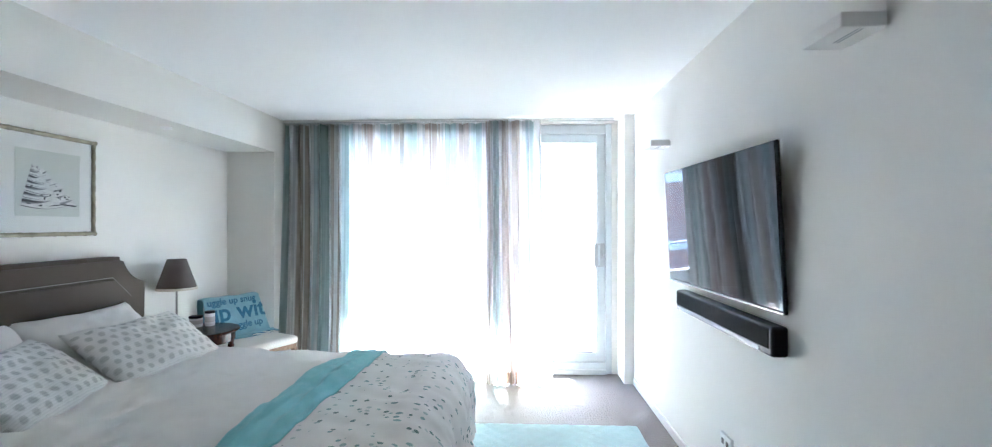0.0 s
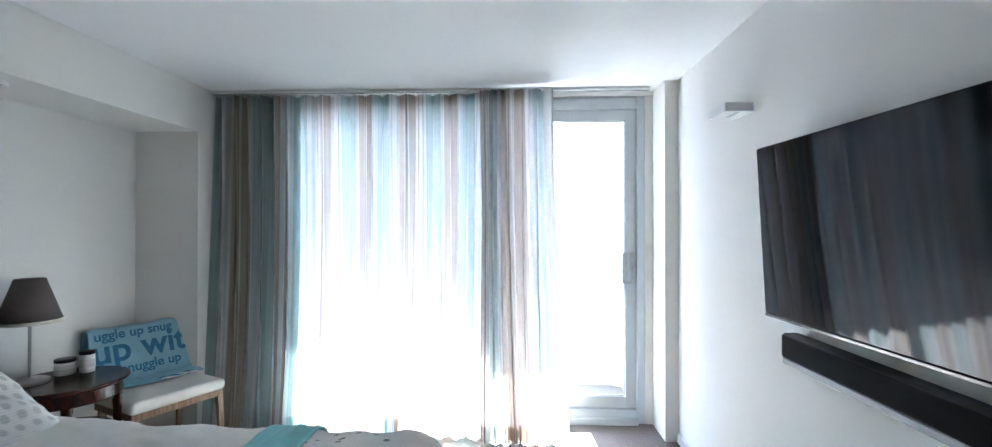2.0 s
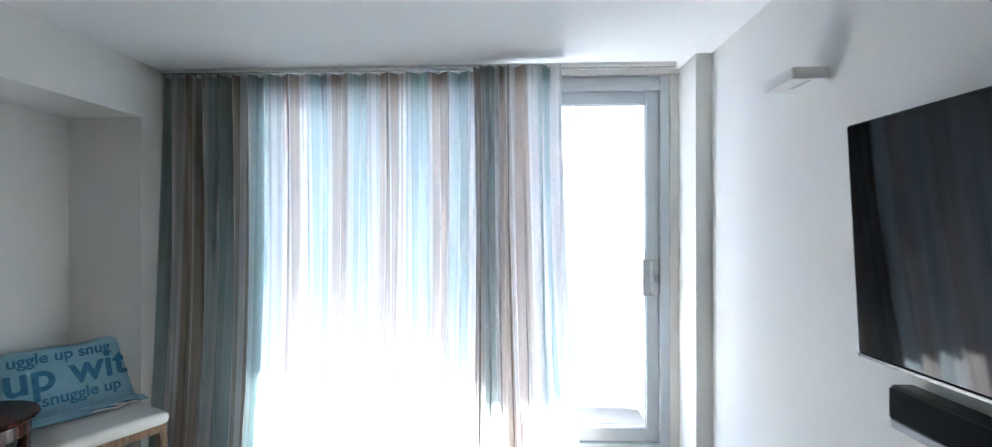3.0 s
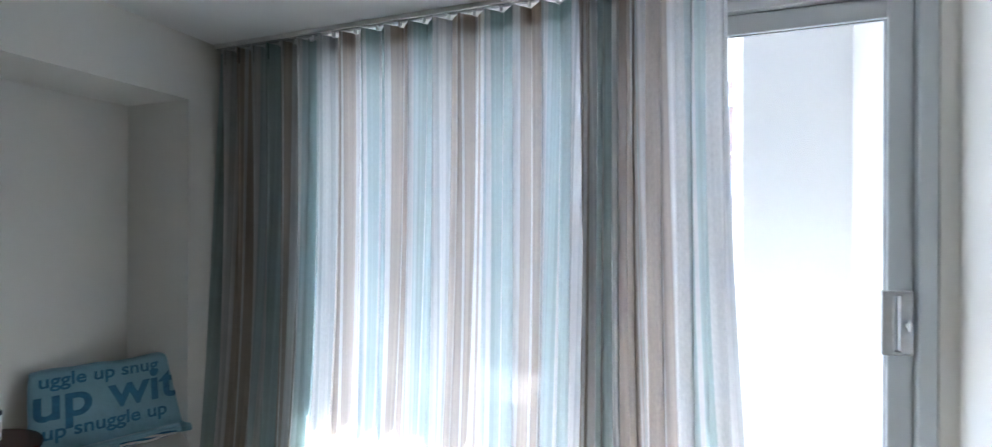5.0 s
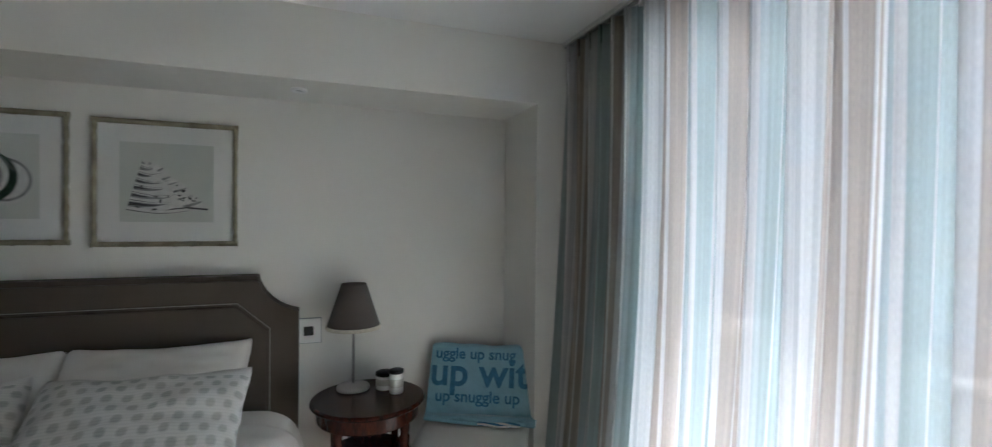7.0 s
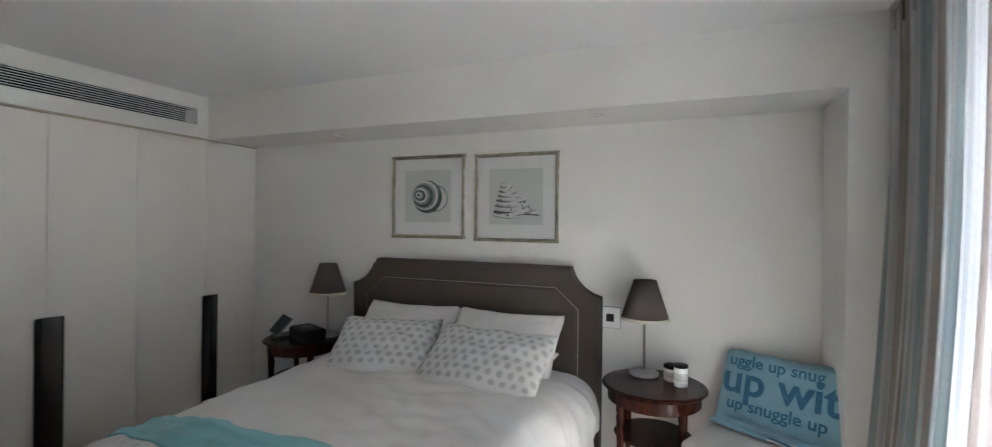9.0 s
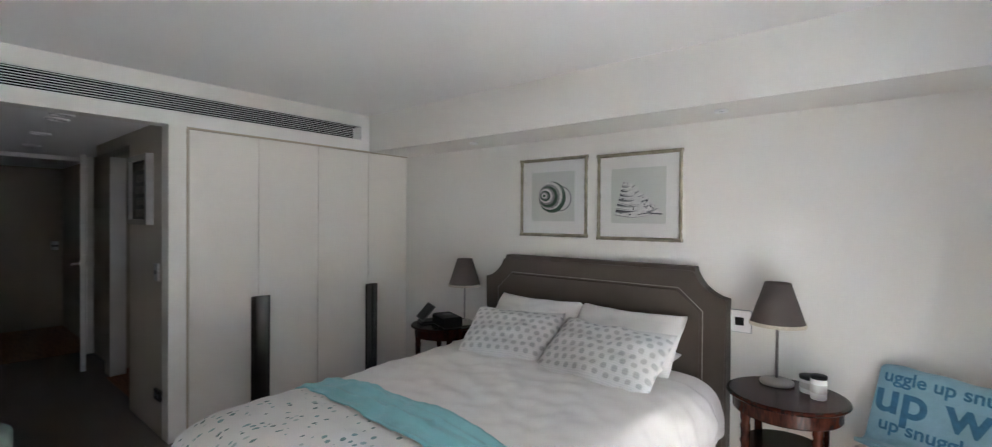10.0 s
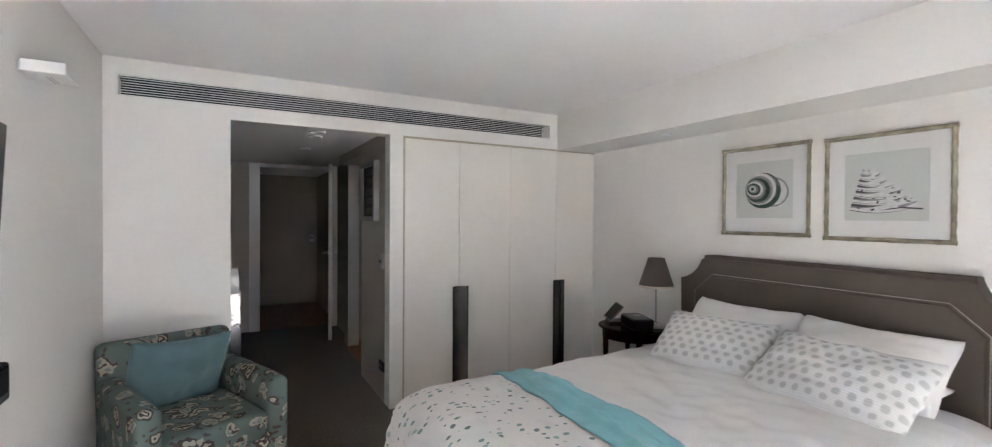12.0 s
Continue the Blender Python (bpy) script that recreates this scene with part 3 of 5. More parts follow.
# ---- fitted joinery ----
def trough_handle(parent, m, h, w=0.13):
    """A tall concave pull of dark brushed metal."""
    bm = bmesh.new()
    n = 14
    ring = []
    for k in range(n + 1):
        a = math.pi * k / n
        ring.append((-w / 2 * math.cos(a), 0.030 - 0.026 * math.sin(a)))
    back = [(x * 1.04, y - 0.004) for x, y in ring]
    lo = [bm.verts.new((x, y, 0)) for x, y in ring + back[::-1]]
    hi = [bm.verts.new((x, y, h)) for x, y in ring + back[::-1]]
    c = len(lo)
    for i in range(c):
        bm.faces.new((lo[i], lo[(i + 1) % c], hi[(i + 1) % c], hi[i]))
    for i in range(n):
        bm.faces.new((hi[i], hi[i + 1], hi[c - 2 - i], hi[c - 1 - i]))
    ob = part("handle", bm, DARKSTEEL, parent, "tall concave dark steel pull", m=m)
    return ob


def wardrobe():
    th = thing("wardrobe", pose(0, YB, 0), "built-in wardrobe with flush cream doors and dark metal pulls", "wardrobe")
    bm = bmesh.new()
    box(bm, XL + 0.002, HR - 0.102, -0.6, -0.028, 0.0, ZN - 0.012)
    part("carcass", bm, DOORP, th)
    bm = bmesh.new()
    box(bm, XL + 0.002, HR - 0.102, -0.028, -0.010, 0.0, 0.055)
    part("plinth", bm, DOORP, th)
    bm = bmesh.new()
    box(bm, XL + 0.003, HR - 0.102, -0.026, 0.003, ZN - 0.013, ZN - 0.002)
    box(bm, HR - 0.112, HR - 0.102, -0.026, 0.003, 0.0, ZN - 0.013)
    part("edge_trim", bm, material("beige_edge_trim", (0.50, 0.44, 0.33), 0.5, var=0.05), th, "beige edge trim")
    xs = [HR - 0.115, -0.897, -1.363, -1.835, XL + 0.006]
    doors = []
    for a, b in zip(xs, xs[1:]):
        bm = bmesh.new()
        box(bm, b + 0.0015, a - 0.0015, -0.024, -0.002, 0.06, ZN - 0.018, 0.002, 1)
        doors.append(part("door", bm, DOORP, th))
    trough_handle(doors[0], pose(-0.902, -0.002, 0.10), 0.778)
    trough_handle(doors[2], pose(-1.855, -0.002, 0.10), 0.774, 0.115)


wardrobe()


def hall_robe():
    th = thing("hall_wardrobe", pose(HL + 0.012, 0, 0), "row of flush glossy greige wardrobe doors along the hall", "wardrobe")
    bm = bmesh.new()
    box(bm, 0.03, 0.6, -3.0, YB - 0.14, 0, ZH - 0.01)
    part("carcass", bm, DARK, th)
    ys = [YB - 0.15, -0.77, -1.5, -2.24, -2.98]
    for i, (a, b) in enumerate(zip(ys, ys[1:])):
        bm = bmesh.new()
        box(bm, 0.004, 0.026, b + 0.003, a - 0.003, 0.05, ZH - 0.02, 0.002, 1)
        d = part("door", bm, ROBE, th)
        if i < 3:
            bm = bmesh.new()
            y = b + 0.06 if i else b + 0.45
            box(bm, -0.075, -0.068, y - 0.065, y + 0.065, 0.1, 0.88, 0.002, 1)
            box(bm, -0.075, 0.004, y + 0.058, y + 0.065, 0.1, 0.88, 0.002, 1)
            part("handle", bm, STEEL, d, "tall folded steel pull")


hall_robe()


def vent():
    th = thing("air_vent", pose(0, YB, GZ0), "long linear air-conditioning grille with white blades", "air vent")
    h = GZ1 - GZ0
    bm = bmesh.new()
    rect_frame(bm, G0, G1, 0, h, -0.02, 0.004, 0.008, bev=0.001)
    part("frame", bm, TRIM, th)
    for i in range(7):
        bm = bmesh.new()
        z = 0.012 + (h - 0.024) * (i + 0.5) / 7
        box(bm, G0 + 0.008, G1 - 0.008, -0.009, 0.0, -0.0021, 0.0021, m=pose(0, 0, z, -10))
        part("blade", bm, TRIM, th)
    for x in (0.895, 0.57, 0.25, -0.075, -0.40, -0.725, -1.06, -1.40):
        bm = bmesh.new()
        box(bm, x - 0.004, x + 0.004, -0.03, -0.010, 0.008, h - 0.008)
        part("divider", bm, DARK, th)


vent()


def downlight(x, y, z, r=0.035):
    th = thing("downlight", pose(x, y, z), "small recessed ceiling downlight with white trim, unlit", "downlight", "recessed downlights")
    bm = bmesh.new()
    lathe(bm, [(r * 0.62, 0.0), (r * 0.66, -0.011), (r * 0.95, -0.011), (r, -0.003), (r, 0.0)], 24)
    part("trim_ring", bm, WHITEP, th, smooth=True)
    bm = bmesh.new()
    lathe(bm, [(r * 0.62, -0.004), (r * 0.4, -0.001), (0.001, -0.0005)], 20)
    part("lamp", bm, CHROME, th, smooth=True)


downlight(-2.012, 1.15, ZB)
downlight(-2.012, 2.905, ZB)
for x, y in ((0.11, -0.33), (0.10, -0.55), (0.08, -1.36), (0.03, -2.26)):
    downlight(x, y, ZH, 0.062)


def plate(name, m, w, h, label, cat, dark=0.0, face=WHITEP):
    th = thing(name, m, label, cat)
    bm = bmesh.new()
    box(bm, -w / 2, w / 2, -0.016, 0, -h / 2, h / 2, 0.003)
    part("faceplate", bm, face, th)
    if dark:
        # the plate's shadow line, put in as a thin grey rim behind it
        bm = bmesh.new()
        box(bm, -w / 2 - 0.003, w / 2 + 0.003, -0.010, 0, -h / 2 - 0.003, h / 2 + 0.004, 0.001, 1)
        part("shadow_rim", bm, UPSTAND, th, "grey rim standing for the plate's shadow line")
    bm = bmesh.new()
    if dark:
        box(bm, -dark / 2, dark / 2, -0.018, -0.015, -dark / 2, dark / 2, 0.001, 1)
        part("control", bm, BLACK, th, "dark square control")
    else:
        for s in (-1, 1):
            box(bm, s * w * 0.22 - 0.012, s * w * 0.22 + 0.012, -0.019, -0.015, -0.014, 0.014, 0.002, 1)
        part("rocker", bm, material("grey_rocker", (0.10, 0.10, 0.10), 0.4), th)


plate("wall_control", pose(XL, 2.948, 0.883, 0, 0, 90), 0.115, 0.12, "white wall control with a dark square button", "switch", 0.045)
plate("wall_socket", pose(XR, 2.17, 0.33, 0, 0, -90), 0.115, 0.072, "white double wall socket", "socket")
plate("light_switch", pose(HR, -0.122, 1.08, 0, 0, 90), 0.072, 0.115, "grey light switch on the hall wall", "switch", face=STEEL)
plate("wall_socket", pose(HR, -0.10, 0.276, 0, 0, 90), 0.115, 0.072, "grey double wall socket", "socket", face=DARKSTEEL)
plate("light_switch", pose(-0.47, -4.84, 1.06, 0, 0, 180), 0.072, 0.115, "pale light switch on the lobby wall", "switch")

# sheets added to darken the grille opening's top and bottom, as shade would
slab("vent_lining", VOID, "near-black sheets in the grille opening, standing for its shade", (G0, G1, YB - 0.129, YB - 0.016, GZ1 - 0.006, GZ1 - 0.002), (G0, G1, YB - 0.129, YB - 0.016, GZ0 + 0.002, GZ0 + 0.006), category="duct")
slab("baseboard", TRIM, "low white painted baseboard", (XR - 0.012, XR, 1.0, 4.005, 0.0, 0.06), (HL + 0.002, XR - 0.012, YB, YB + 0.012, 0.0, 0.06), bev=0.003)
slab("trim_hall_end", TRIM, "white door frame at the hall's end", (0.38, 0.50, -3.03, -3.012, 0.0, ZH), (HR - 0.18, HR - 0.138, -3.03, -3.012, 0.0, ZH), (HR - 0.138, 0.38, -3.03, -3.012, 2.025, ZH), bev=0.003, category="door frame")
slab("trim_side_door", TRIM, "white lining of the side doorway", (-0.545, -0.43, -1.82, -1.806, 0.004, 1.98), (-0.455, -0.427, -1.806, -1.80, 0.004, 1.98), category="door frame")


NICKEL = material("satin_nickel", (0.80, 0.79, 0.77), 0.38, 1.0, var=0.03, scale=20)


def lever(parent, m):
    bm = bmesh.new()
    tube(bm, [(0, 0, 0), (0, -0.006, 0)], 0.026, 20)
    tube(bm, [(0, -0.005, 0), (0, -0.045, 0), (0.012, -0.055, 0), (0.115, -0.055, 0)], 0.009, 10)
    part("lever", bm, NICKEL, parent, "satin nickel lever", smooth=True, m=m)


def hall_door():
    th = tagged(new("door_2"), "white flush hall door standing open along the wall", "door", kind="structure")
    th.matrix_basis = pose(-0.447, -2.985, 0.008, 0, 0, -10)
    bm = bmesh.new()
    box(bm, -0.02, 0.02, 0.0, 0.84, 0.0, 2.01, 0.002, 1)
    leaf = part("door_leaf", bm, TRIM, th)
    lever(leaf, pose(0.02, 0.80, 1.0, 0, 0, 90))
    lever(leaf, pose(-0.02, 0.80, 1.0, 0, 180, -90))
    for z in (0.25, 1.7):
        bm = bmesh.new()
        tube(bm, [(0.0, -0.008, z - 0.05), (0.0, -0.008, z + 0.05)], 0.007)
        part("hinge", bm, STEEL, th)


hall_door()


# ---- pictures ----
def flat(name, outline, mat, parent, d, label=""):
    bm = bmesh.new()
    prism(bm, outline, d, d + 0.0012, "y")
    return part(name, bm, mat, parent, label)


def ellipse(cx, cz, a, b, rot=0.0, n=28, t0=0.0, t1=2 * math.pi):
    out = []
    for i in range(n):
        t = t0 + (t1 - t0) * i / (n if t1 - t0 > 6.2 else n - 1)
        x, z = a * math.cos(t), b * math.sin(t)
        out.append((cx + x * math.cos(rot) - z * math.sin(rot), cz + x * math.sin(rot) + z * math.cos(rot)))
    return out


def picture(y, z, size, label, art):
    """A square framed print on the bed wall; local x runs along the wall, -y faces the room."""
    th = thing("framed_print", pose(XL, y, z, 0, 0, 90), label, "picture", "shell prints")
    s = size / 2
    for k in range(4):
        bm = bmesh.new()
        r = 0.0125
        n = 96
        L = 2 * s - 0.004

        def ring(i, j):
            t = i / n
            x = -L / 2 + L * t
            beads = abs(math.sin(math.pi * t * 9)) if k % 2 else 1.0
            rr = r * (0.72 + 0.34 * beads) + (0.0035 if abs((t * 9) % 1) < 0.06 else 0)
            a = 2 * math.pi * j / 10
            return (x, -0.018 + rr * math.cos(a), s - r + rr * 0.9 * math.sin(a))
        sheet(bm, n, 10, ring)
        part("frame_rail", bm, GILT, th, smooth=True, m=pose(0, 0, 0, 0, 90 * k, 0))
    bm = bmesh.new()
    box(bm, -s + 0.008, s - 0.008, -0.014, -0.002, -s + 0.008, s - 0.008)
    part("mat_board", bm, MAT_BOARD, th, "white mat board")
    q = s * 0.64
    pr = flat("print_paper", [(-q, -q * 0.95), (q, -q * 0.95), (q, q * 1.0), (-q, q * 1.0)], PAPER, th, -0.0165, "pale sage print")
    art(pr, q)
    bm = bmesh.new()
    box(bm, -s + 0.012, s - 0.012, -0.0235, -0.0225, -s + 0.012, s - 0.012)
    g = part("glass", bm, PICGLASS, th, "glass")
    g.visible_shadow = False


def top_shell(parent, q):
    """A pointed top shell lying on its side lip: whorls widen from the apex, shaded on one flank, with a flared dark-edged lip."""
    rnd = random.Random(5)
    right = ((-0.50, 0.59), (-0.11, 0.42), (0.10, 0.14), (0.36, 0.03), (0.52, -0.24), (0.70, -0.31), (0.86, -0.56))

    def edge(t):
        k = min(5, int(t * 6))
        f = t * 6 - k
        a, b = right[k], right[k + 1]
        return a[0] + (b[0] - a[0]) * f, a[1] + (b[1] - a[1]) * f

    def at(t, s):
        lx, lz = -0.53 - 0.33 * t, 0.58 - 1.24 * t
        rx, rz = edge(t)
        return (q * (lx + (rx - lx) * s), q * (lz + (rz - lz) * s - (0.06 + 0.08 * t) * math.sin(math.pi * s)))

    def band(name, t0, t1, s0, s1, mat, d, taper=0.0, n=12):
        lo = [at(t0, s0 + (s1 - s0) * i / n) for i in range(n + 1)]
        hi = [at(t1 - taper * (t1 - t0) * (1 - i / n) ** 1.5, s0 + (s1 - s0) * (1 - i / n)) for i in range(n)] + [at(t1, s0)]
        flat(name, lo + hi, mat, parent, d)
    cuts = (0.0, 0.12, 0.24, 0.37, 0.50, 0.64, 0.80, 1.0)
    for i, (a, b) in enumerate(zip(cuts, cuts[1:])):
        m = b - a
        band("whorl", a, b, 0.0, 1.0, SHELLW, -0.0180)
        band("whorl_shade", a + 0.10 * m, a + 0.62 * m, 0.0, 0.45 + 0.25 * rnd.random(), SHELLM, -0.0183, 0.9)
        band("whorl_deep_shade", a + 0.18 * m, a + 0.46 * m, 0.0, 0.28 + 0.16 * rnd.random(), SHELLK if i > 1 else SHELLM, -0.0186, 0.9)
        band("whorl_far_shade", a + 0.45 * m, a + 0.7 * m, 0.72, 0.98, SHELLM, -0.0183, 0.6)
        band("whorl_joint", b - 0.10 * m, b - 0.02 * m, 0.0, 0.55 + 0.4 * rnd.random(), SHELLK, -0.0189, 0.9)
    flat("lip_shadow", [(q * x, q * z) for x, z in ((-0.05, -0.66), (0.40, -0.60), (0.86, -0.645), (0.88, -0.60), (0.45, -0.565), (0.10, -0.61))], SHELLK, parent, -0.0192)
    for i in range(20):
        t, f = rnd.uniform(0.5, 0.98), rnd.uniform(0.1, 0.95)
        x, z = at(t, f)
        flat("speck", ellipse(x, z, q * rnd.uniform(0.018, 0.055), q * rnd.uniform(0.014, 0.036), rnd.uniform(-0.6, 0.6), 8), SHELLK, parent, -0.0194)


def turban_shell(parent, q):
    """A rounded green shell: bands wind round an apex on one side, a pale last whorl on the other."""
    q *= 1.10
    flat("body", ellipse(0.16 * q, -0.06 * q, 0.66 * q, 0.56 * q, -0.15), SHELLW, parent, -0.0178)
    flat("body_shade", ellipse(0.30 * q, -0.05 * q, 0.50 * q, 0.46 * q, -0.2), SHELLM, parent, -0.0180)
    flat("body_light", ellipse(0.34 * q, -0.06 * q, 0.40 * q, 0.40 * q, -0.2), SHELLW, parent, -0.0182)
    bands = ((-0.02, 0.00, 0.58, 0.56, SHELLG), (-0.10, 0.05, 0.52, 0.50, SHELLW), (-0.14, 0.03, 0.46, 0.44, SHELLM), (-0.18, 0.02, 0.41, 0.38, SHELLG), (-0.24, 0.04, 0.34, 0.31, SHELLM), (-0.27, 0.05, 0.28, 0.25, SHELLW), (-0.30, 0.05, 0.23, 0.19, SHELLG), (-0.32, 0.06, 0.17, 0.13, SHELLM), (-0.33, 0.06, 0.11, 0.09, SHELLW), (-0.34, 0.06, 0.06, 0.05, SHELLG))
    for i, (cx, cz, a, b, m) in enumerate(bands):
        flat("band", ellipse(cx * q, cz * q, a * q, b * q, -0.25), m, parent, -0.0186 - 0.00045 * i)
    for i in range(6):
        t0, t1 = 0.4 + 0.1 * i, 2.7
        r = 0.545 - 0.02 * i
        flat("rib", ellipse(-0.02 * q, 0.0, r * q, (r - 0.02) * q, -0.25, 16, t0, t1) + ellipse(-0.02 * q, 0.0, (r - 0.009) * q, (r - 0.029) * q, -0.25, 16, t1, t0), SHELLM, parent, -0.0188)


picture(2.348, 1.596, 0.570, "pointed shell print in a beaded silver-gilt frame", top_shell)
picture(1.706, 1.606, 0.570, "round green shell print in a beaded silver-gilt frame", turban_shell)


def hall_picture():
    th = thing("box_frame", pose(HR, -0.445, 1.63, 0, 0, 90), "deep box frame with dark collage on the hall wall", "picture")
    bm = bmesh.new()
    rect_frame(bm, -0.225, 0.225, -0.24, 0.24, -0.045, 0, 0.035)
    part("frame", bm, material("pewter_frame", (0.35, 0.34, 0.32), 0.5, 0.3), th)
    bm = bmesh.new()
    box(bm, -0.19, 0.19, -0.02, -0.002, -0.205, 0.205)
    part("backing", bm, BLACK, th, "black backing")
    for i in range(5):
        bm = bmesh.new()
        z = -0.16 + 0.08 * i
        box(bm, -0.09 + 0.02 * (i % 2), 0.09 + 0.02 * (i % 2), -0.026, -0.02, z - 0.026, z + 0.026, 0.002, 1)
        part("motif", bm, material("grey_collage_print", (0.16, 0.155, 0.14), 0.7, var=0.4, scale=60), th, "grey motif")


hall_picture()


# ---- bed ----
BY, BX0, BX1 = 2.035, -2.10, -0.02
HP, HQ = (BX1 - BX0) / 2, 0.755
ZT = 0.585


def drape(p, q, lift=0.0, r=0.13, wob=1.0):
    """Where a point of a cloth laid over the mattress comes to rest; p along the bed from its middle, q across."""
    ep, eq = max(p - (HP - r), 0.0), max(abs(q) - (HQ - r), 0.0)
    d = math.hypot(ep, eq)
    bx, by = min(p, HP - r), max(-(HQ - r), min(HQ - r, q))
    wide = 1 + 0.13 * max(0.0, min(1.0, (0.25 - p) / HP))
    n = noise.noise(Vector((p * 3.1, q * 3.1, 1.7))) * 0.018 + noise.noise(Vector((p * 9, q * 7, 4.1))) * 0.012
    n += 0.010 * abs(noise.noise(Vector((p * 4 + q * 9, q * 2.5 - p * 3, 9.0)))) - 0.012 * abs(noise.noise(Vector((p * 2.2 - q * 5, q * 3 + p * 6, 3.0)))) + 0.004 * noise.noise(Vector((p * 17, q * 15, 6.0)))
    crown = 0.035 * (1 - (q / HQ) ** 2) * (0.6 + 0.4 * math.cos(p))
    if d < 1e-6:
        return Vector((bx, by * wide, ZT + crown + lift + n * wob))
    nx, ny = ep / d, math.copysign(eq / d, q)
    rr = r + 0.05
    if d < rr * math.pi / 2:
        a = d / rr
        o, drop = rr * math.sin(a), rr * (1 - math.cos(a))
    else:
        o, drop = rr, rr + d - rr * math.pi / 2
    along = q * abs(nx) + p * abs(ny)
    o += (0.016 * noise.noise(Vector((along * 11, drop * 4, 2.0))) + 0.008 * noise.noise(Vector((along * 27, drop * 9, 5.0)))) * min(1.0, drop * 9)
    o += drop * (0.03 + 0.035 * math.sin(along * 16 + 2 * n * 50)) + lift + n * wob
    return Vector((bx + nx * o, by * wide + ny * o, max(0.02, ZT + crown * max(0, 1 - d * 3) + lift * max(0, 1 - drop * 4) - drop + n * wob * 0.5)))


def bed():
    th = thing("bed", pose(XL, BY, 0), "queen bed with a notched taupe upholstered headboard", "bed")
    hw, sh = 0.869, 0.18
    o = [(-hw, 0.02), (hw, 0.02), (hw, 1.005)]
    for k in range(9):
        a = math.pi / 2 * k / 8
        o.append((hw - sh * (0.75 * math.sin(a) + 0.25 * k / 8), 1.005 + 0.172 * (0.75 * (1 - math.cos(a)) + 0.25 * k / 8)))
    o += [(-x, z) for x, z in reversed(o[2:])]
    bm = bmesh.new()
    prism(bm, o, 0.012, 0.115, "x")
    es = [e for e in bm.edges if abs(e.verts[0].co.x - 0.115) < 1e-4 and abs(e.verts[1].co.x - 0.115) < 1e-4]
    bmesh.ops.bevel(bm, geom=es, offset=0.022, segments=4, affect="EDGES")
    hb = part("headboard", bm, TAUPE, th, "taupe upholstered headboard")
    inner = [(-0.745, 0.3), (-0.745, 0.93), (-0.61, 1.052), (0.61, 1.052), (0.745, 0.93), (0.745, 0.3)]
    bm = bmesh.new()
    prism(bm, inner, 0.113, 0.135, "x")
    es = [e for e in bm.edges if abs(e.verts[0].co.x - 0.135) < 1e-4 and abs(e.verts[1].co.x - 0.135) < 1e-4]
    bmesh.ops.bevel(bm, geom=es, offset=0.014, segments=3, affect="EDGES")
    part("inner_panel", bm, TAUPE, hb)
    bm = bmesh.new()
    tube(bm, [(0.118, y, z) for y, z in inner], 0.0032, 8)
    part("piping", bm, PIPE, hb, "pale piping", smooth=True)
    bm = bmesh.new()
    box(bm, 0.12, BX1 - XL - 0.02, -0.76, 0.76, 0.08, 0.30, 0.02)
    part("base", bm, TAUPE, th)
    bm = bmesh.new()
    box(bm, 0.14, BX1 - XL - 0.03, -0.70, 0.70, 0.305, 0.555, 0.05, 3)
    part("mattress", bm, LINEN, th, "white mattress", smooth=True)
    for x in (0.2, 2.1):
        for y in (-0.65, 0.65):
            bm = bmesh.new()
            box(bm, x - 0.03, x + 0.03, y - 0.03, y + 0.03, 0.0, 0.085)
            part("leg", bm, CHAIRW, th)


bed()


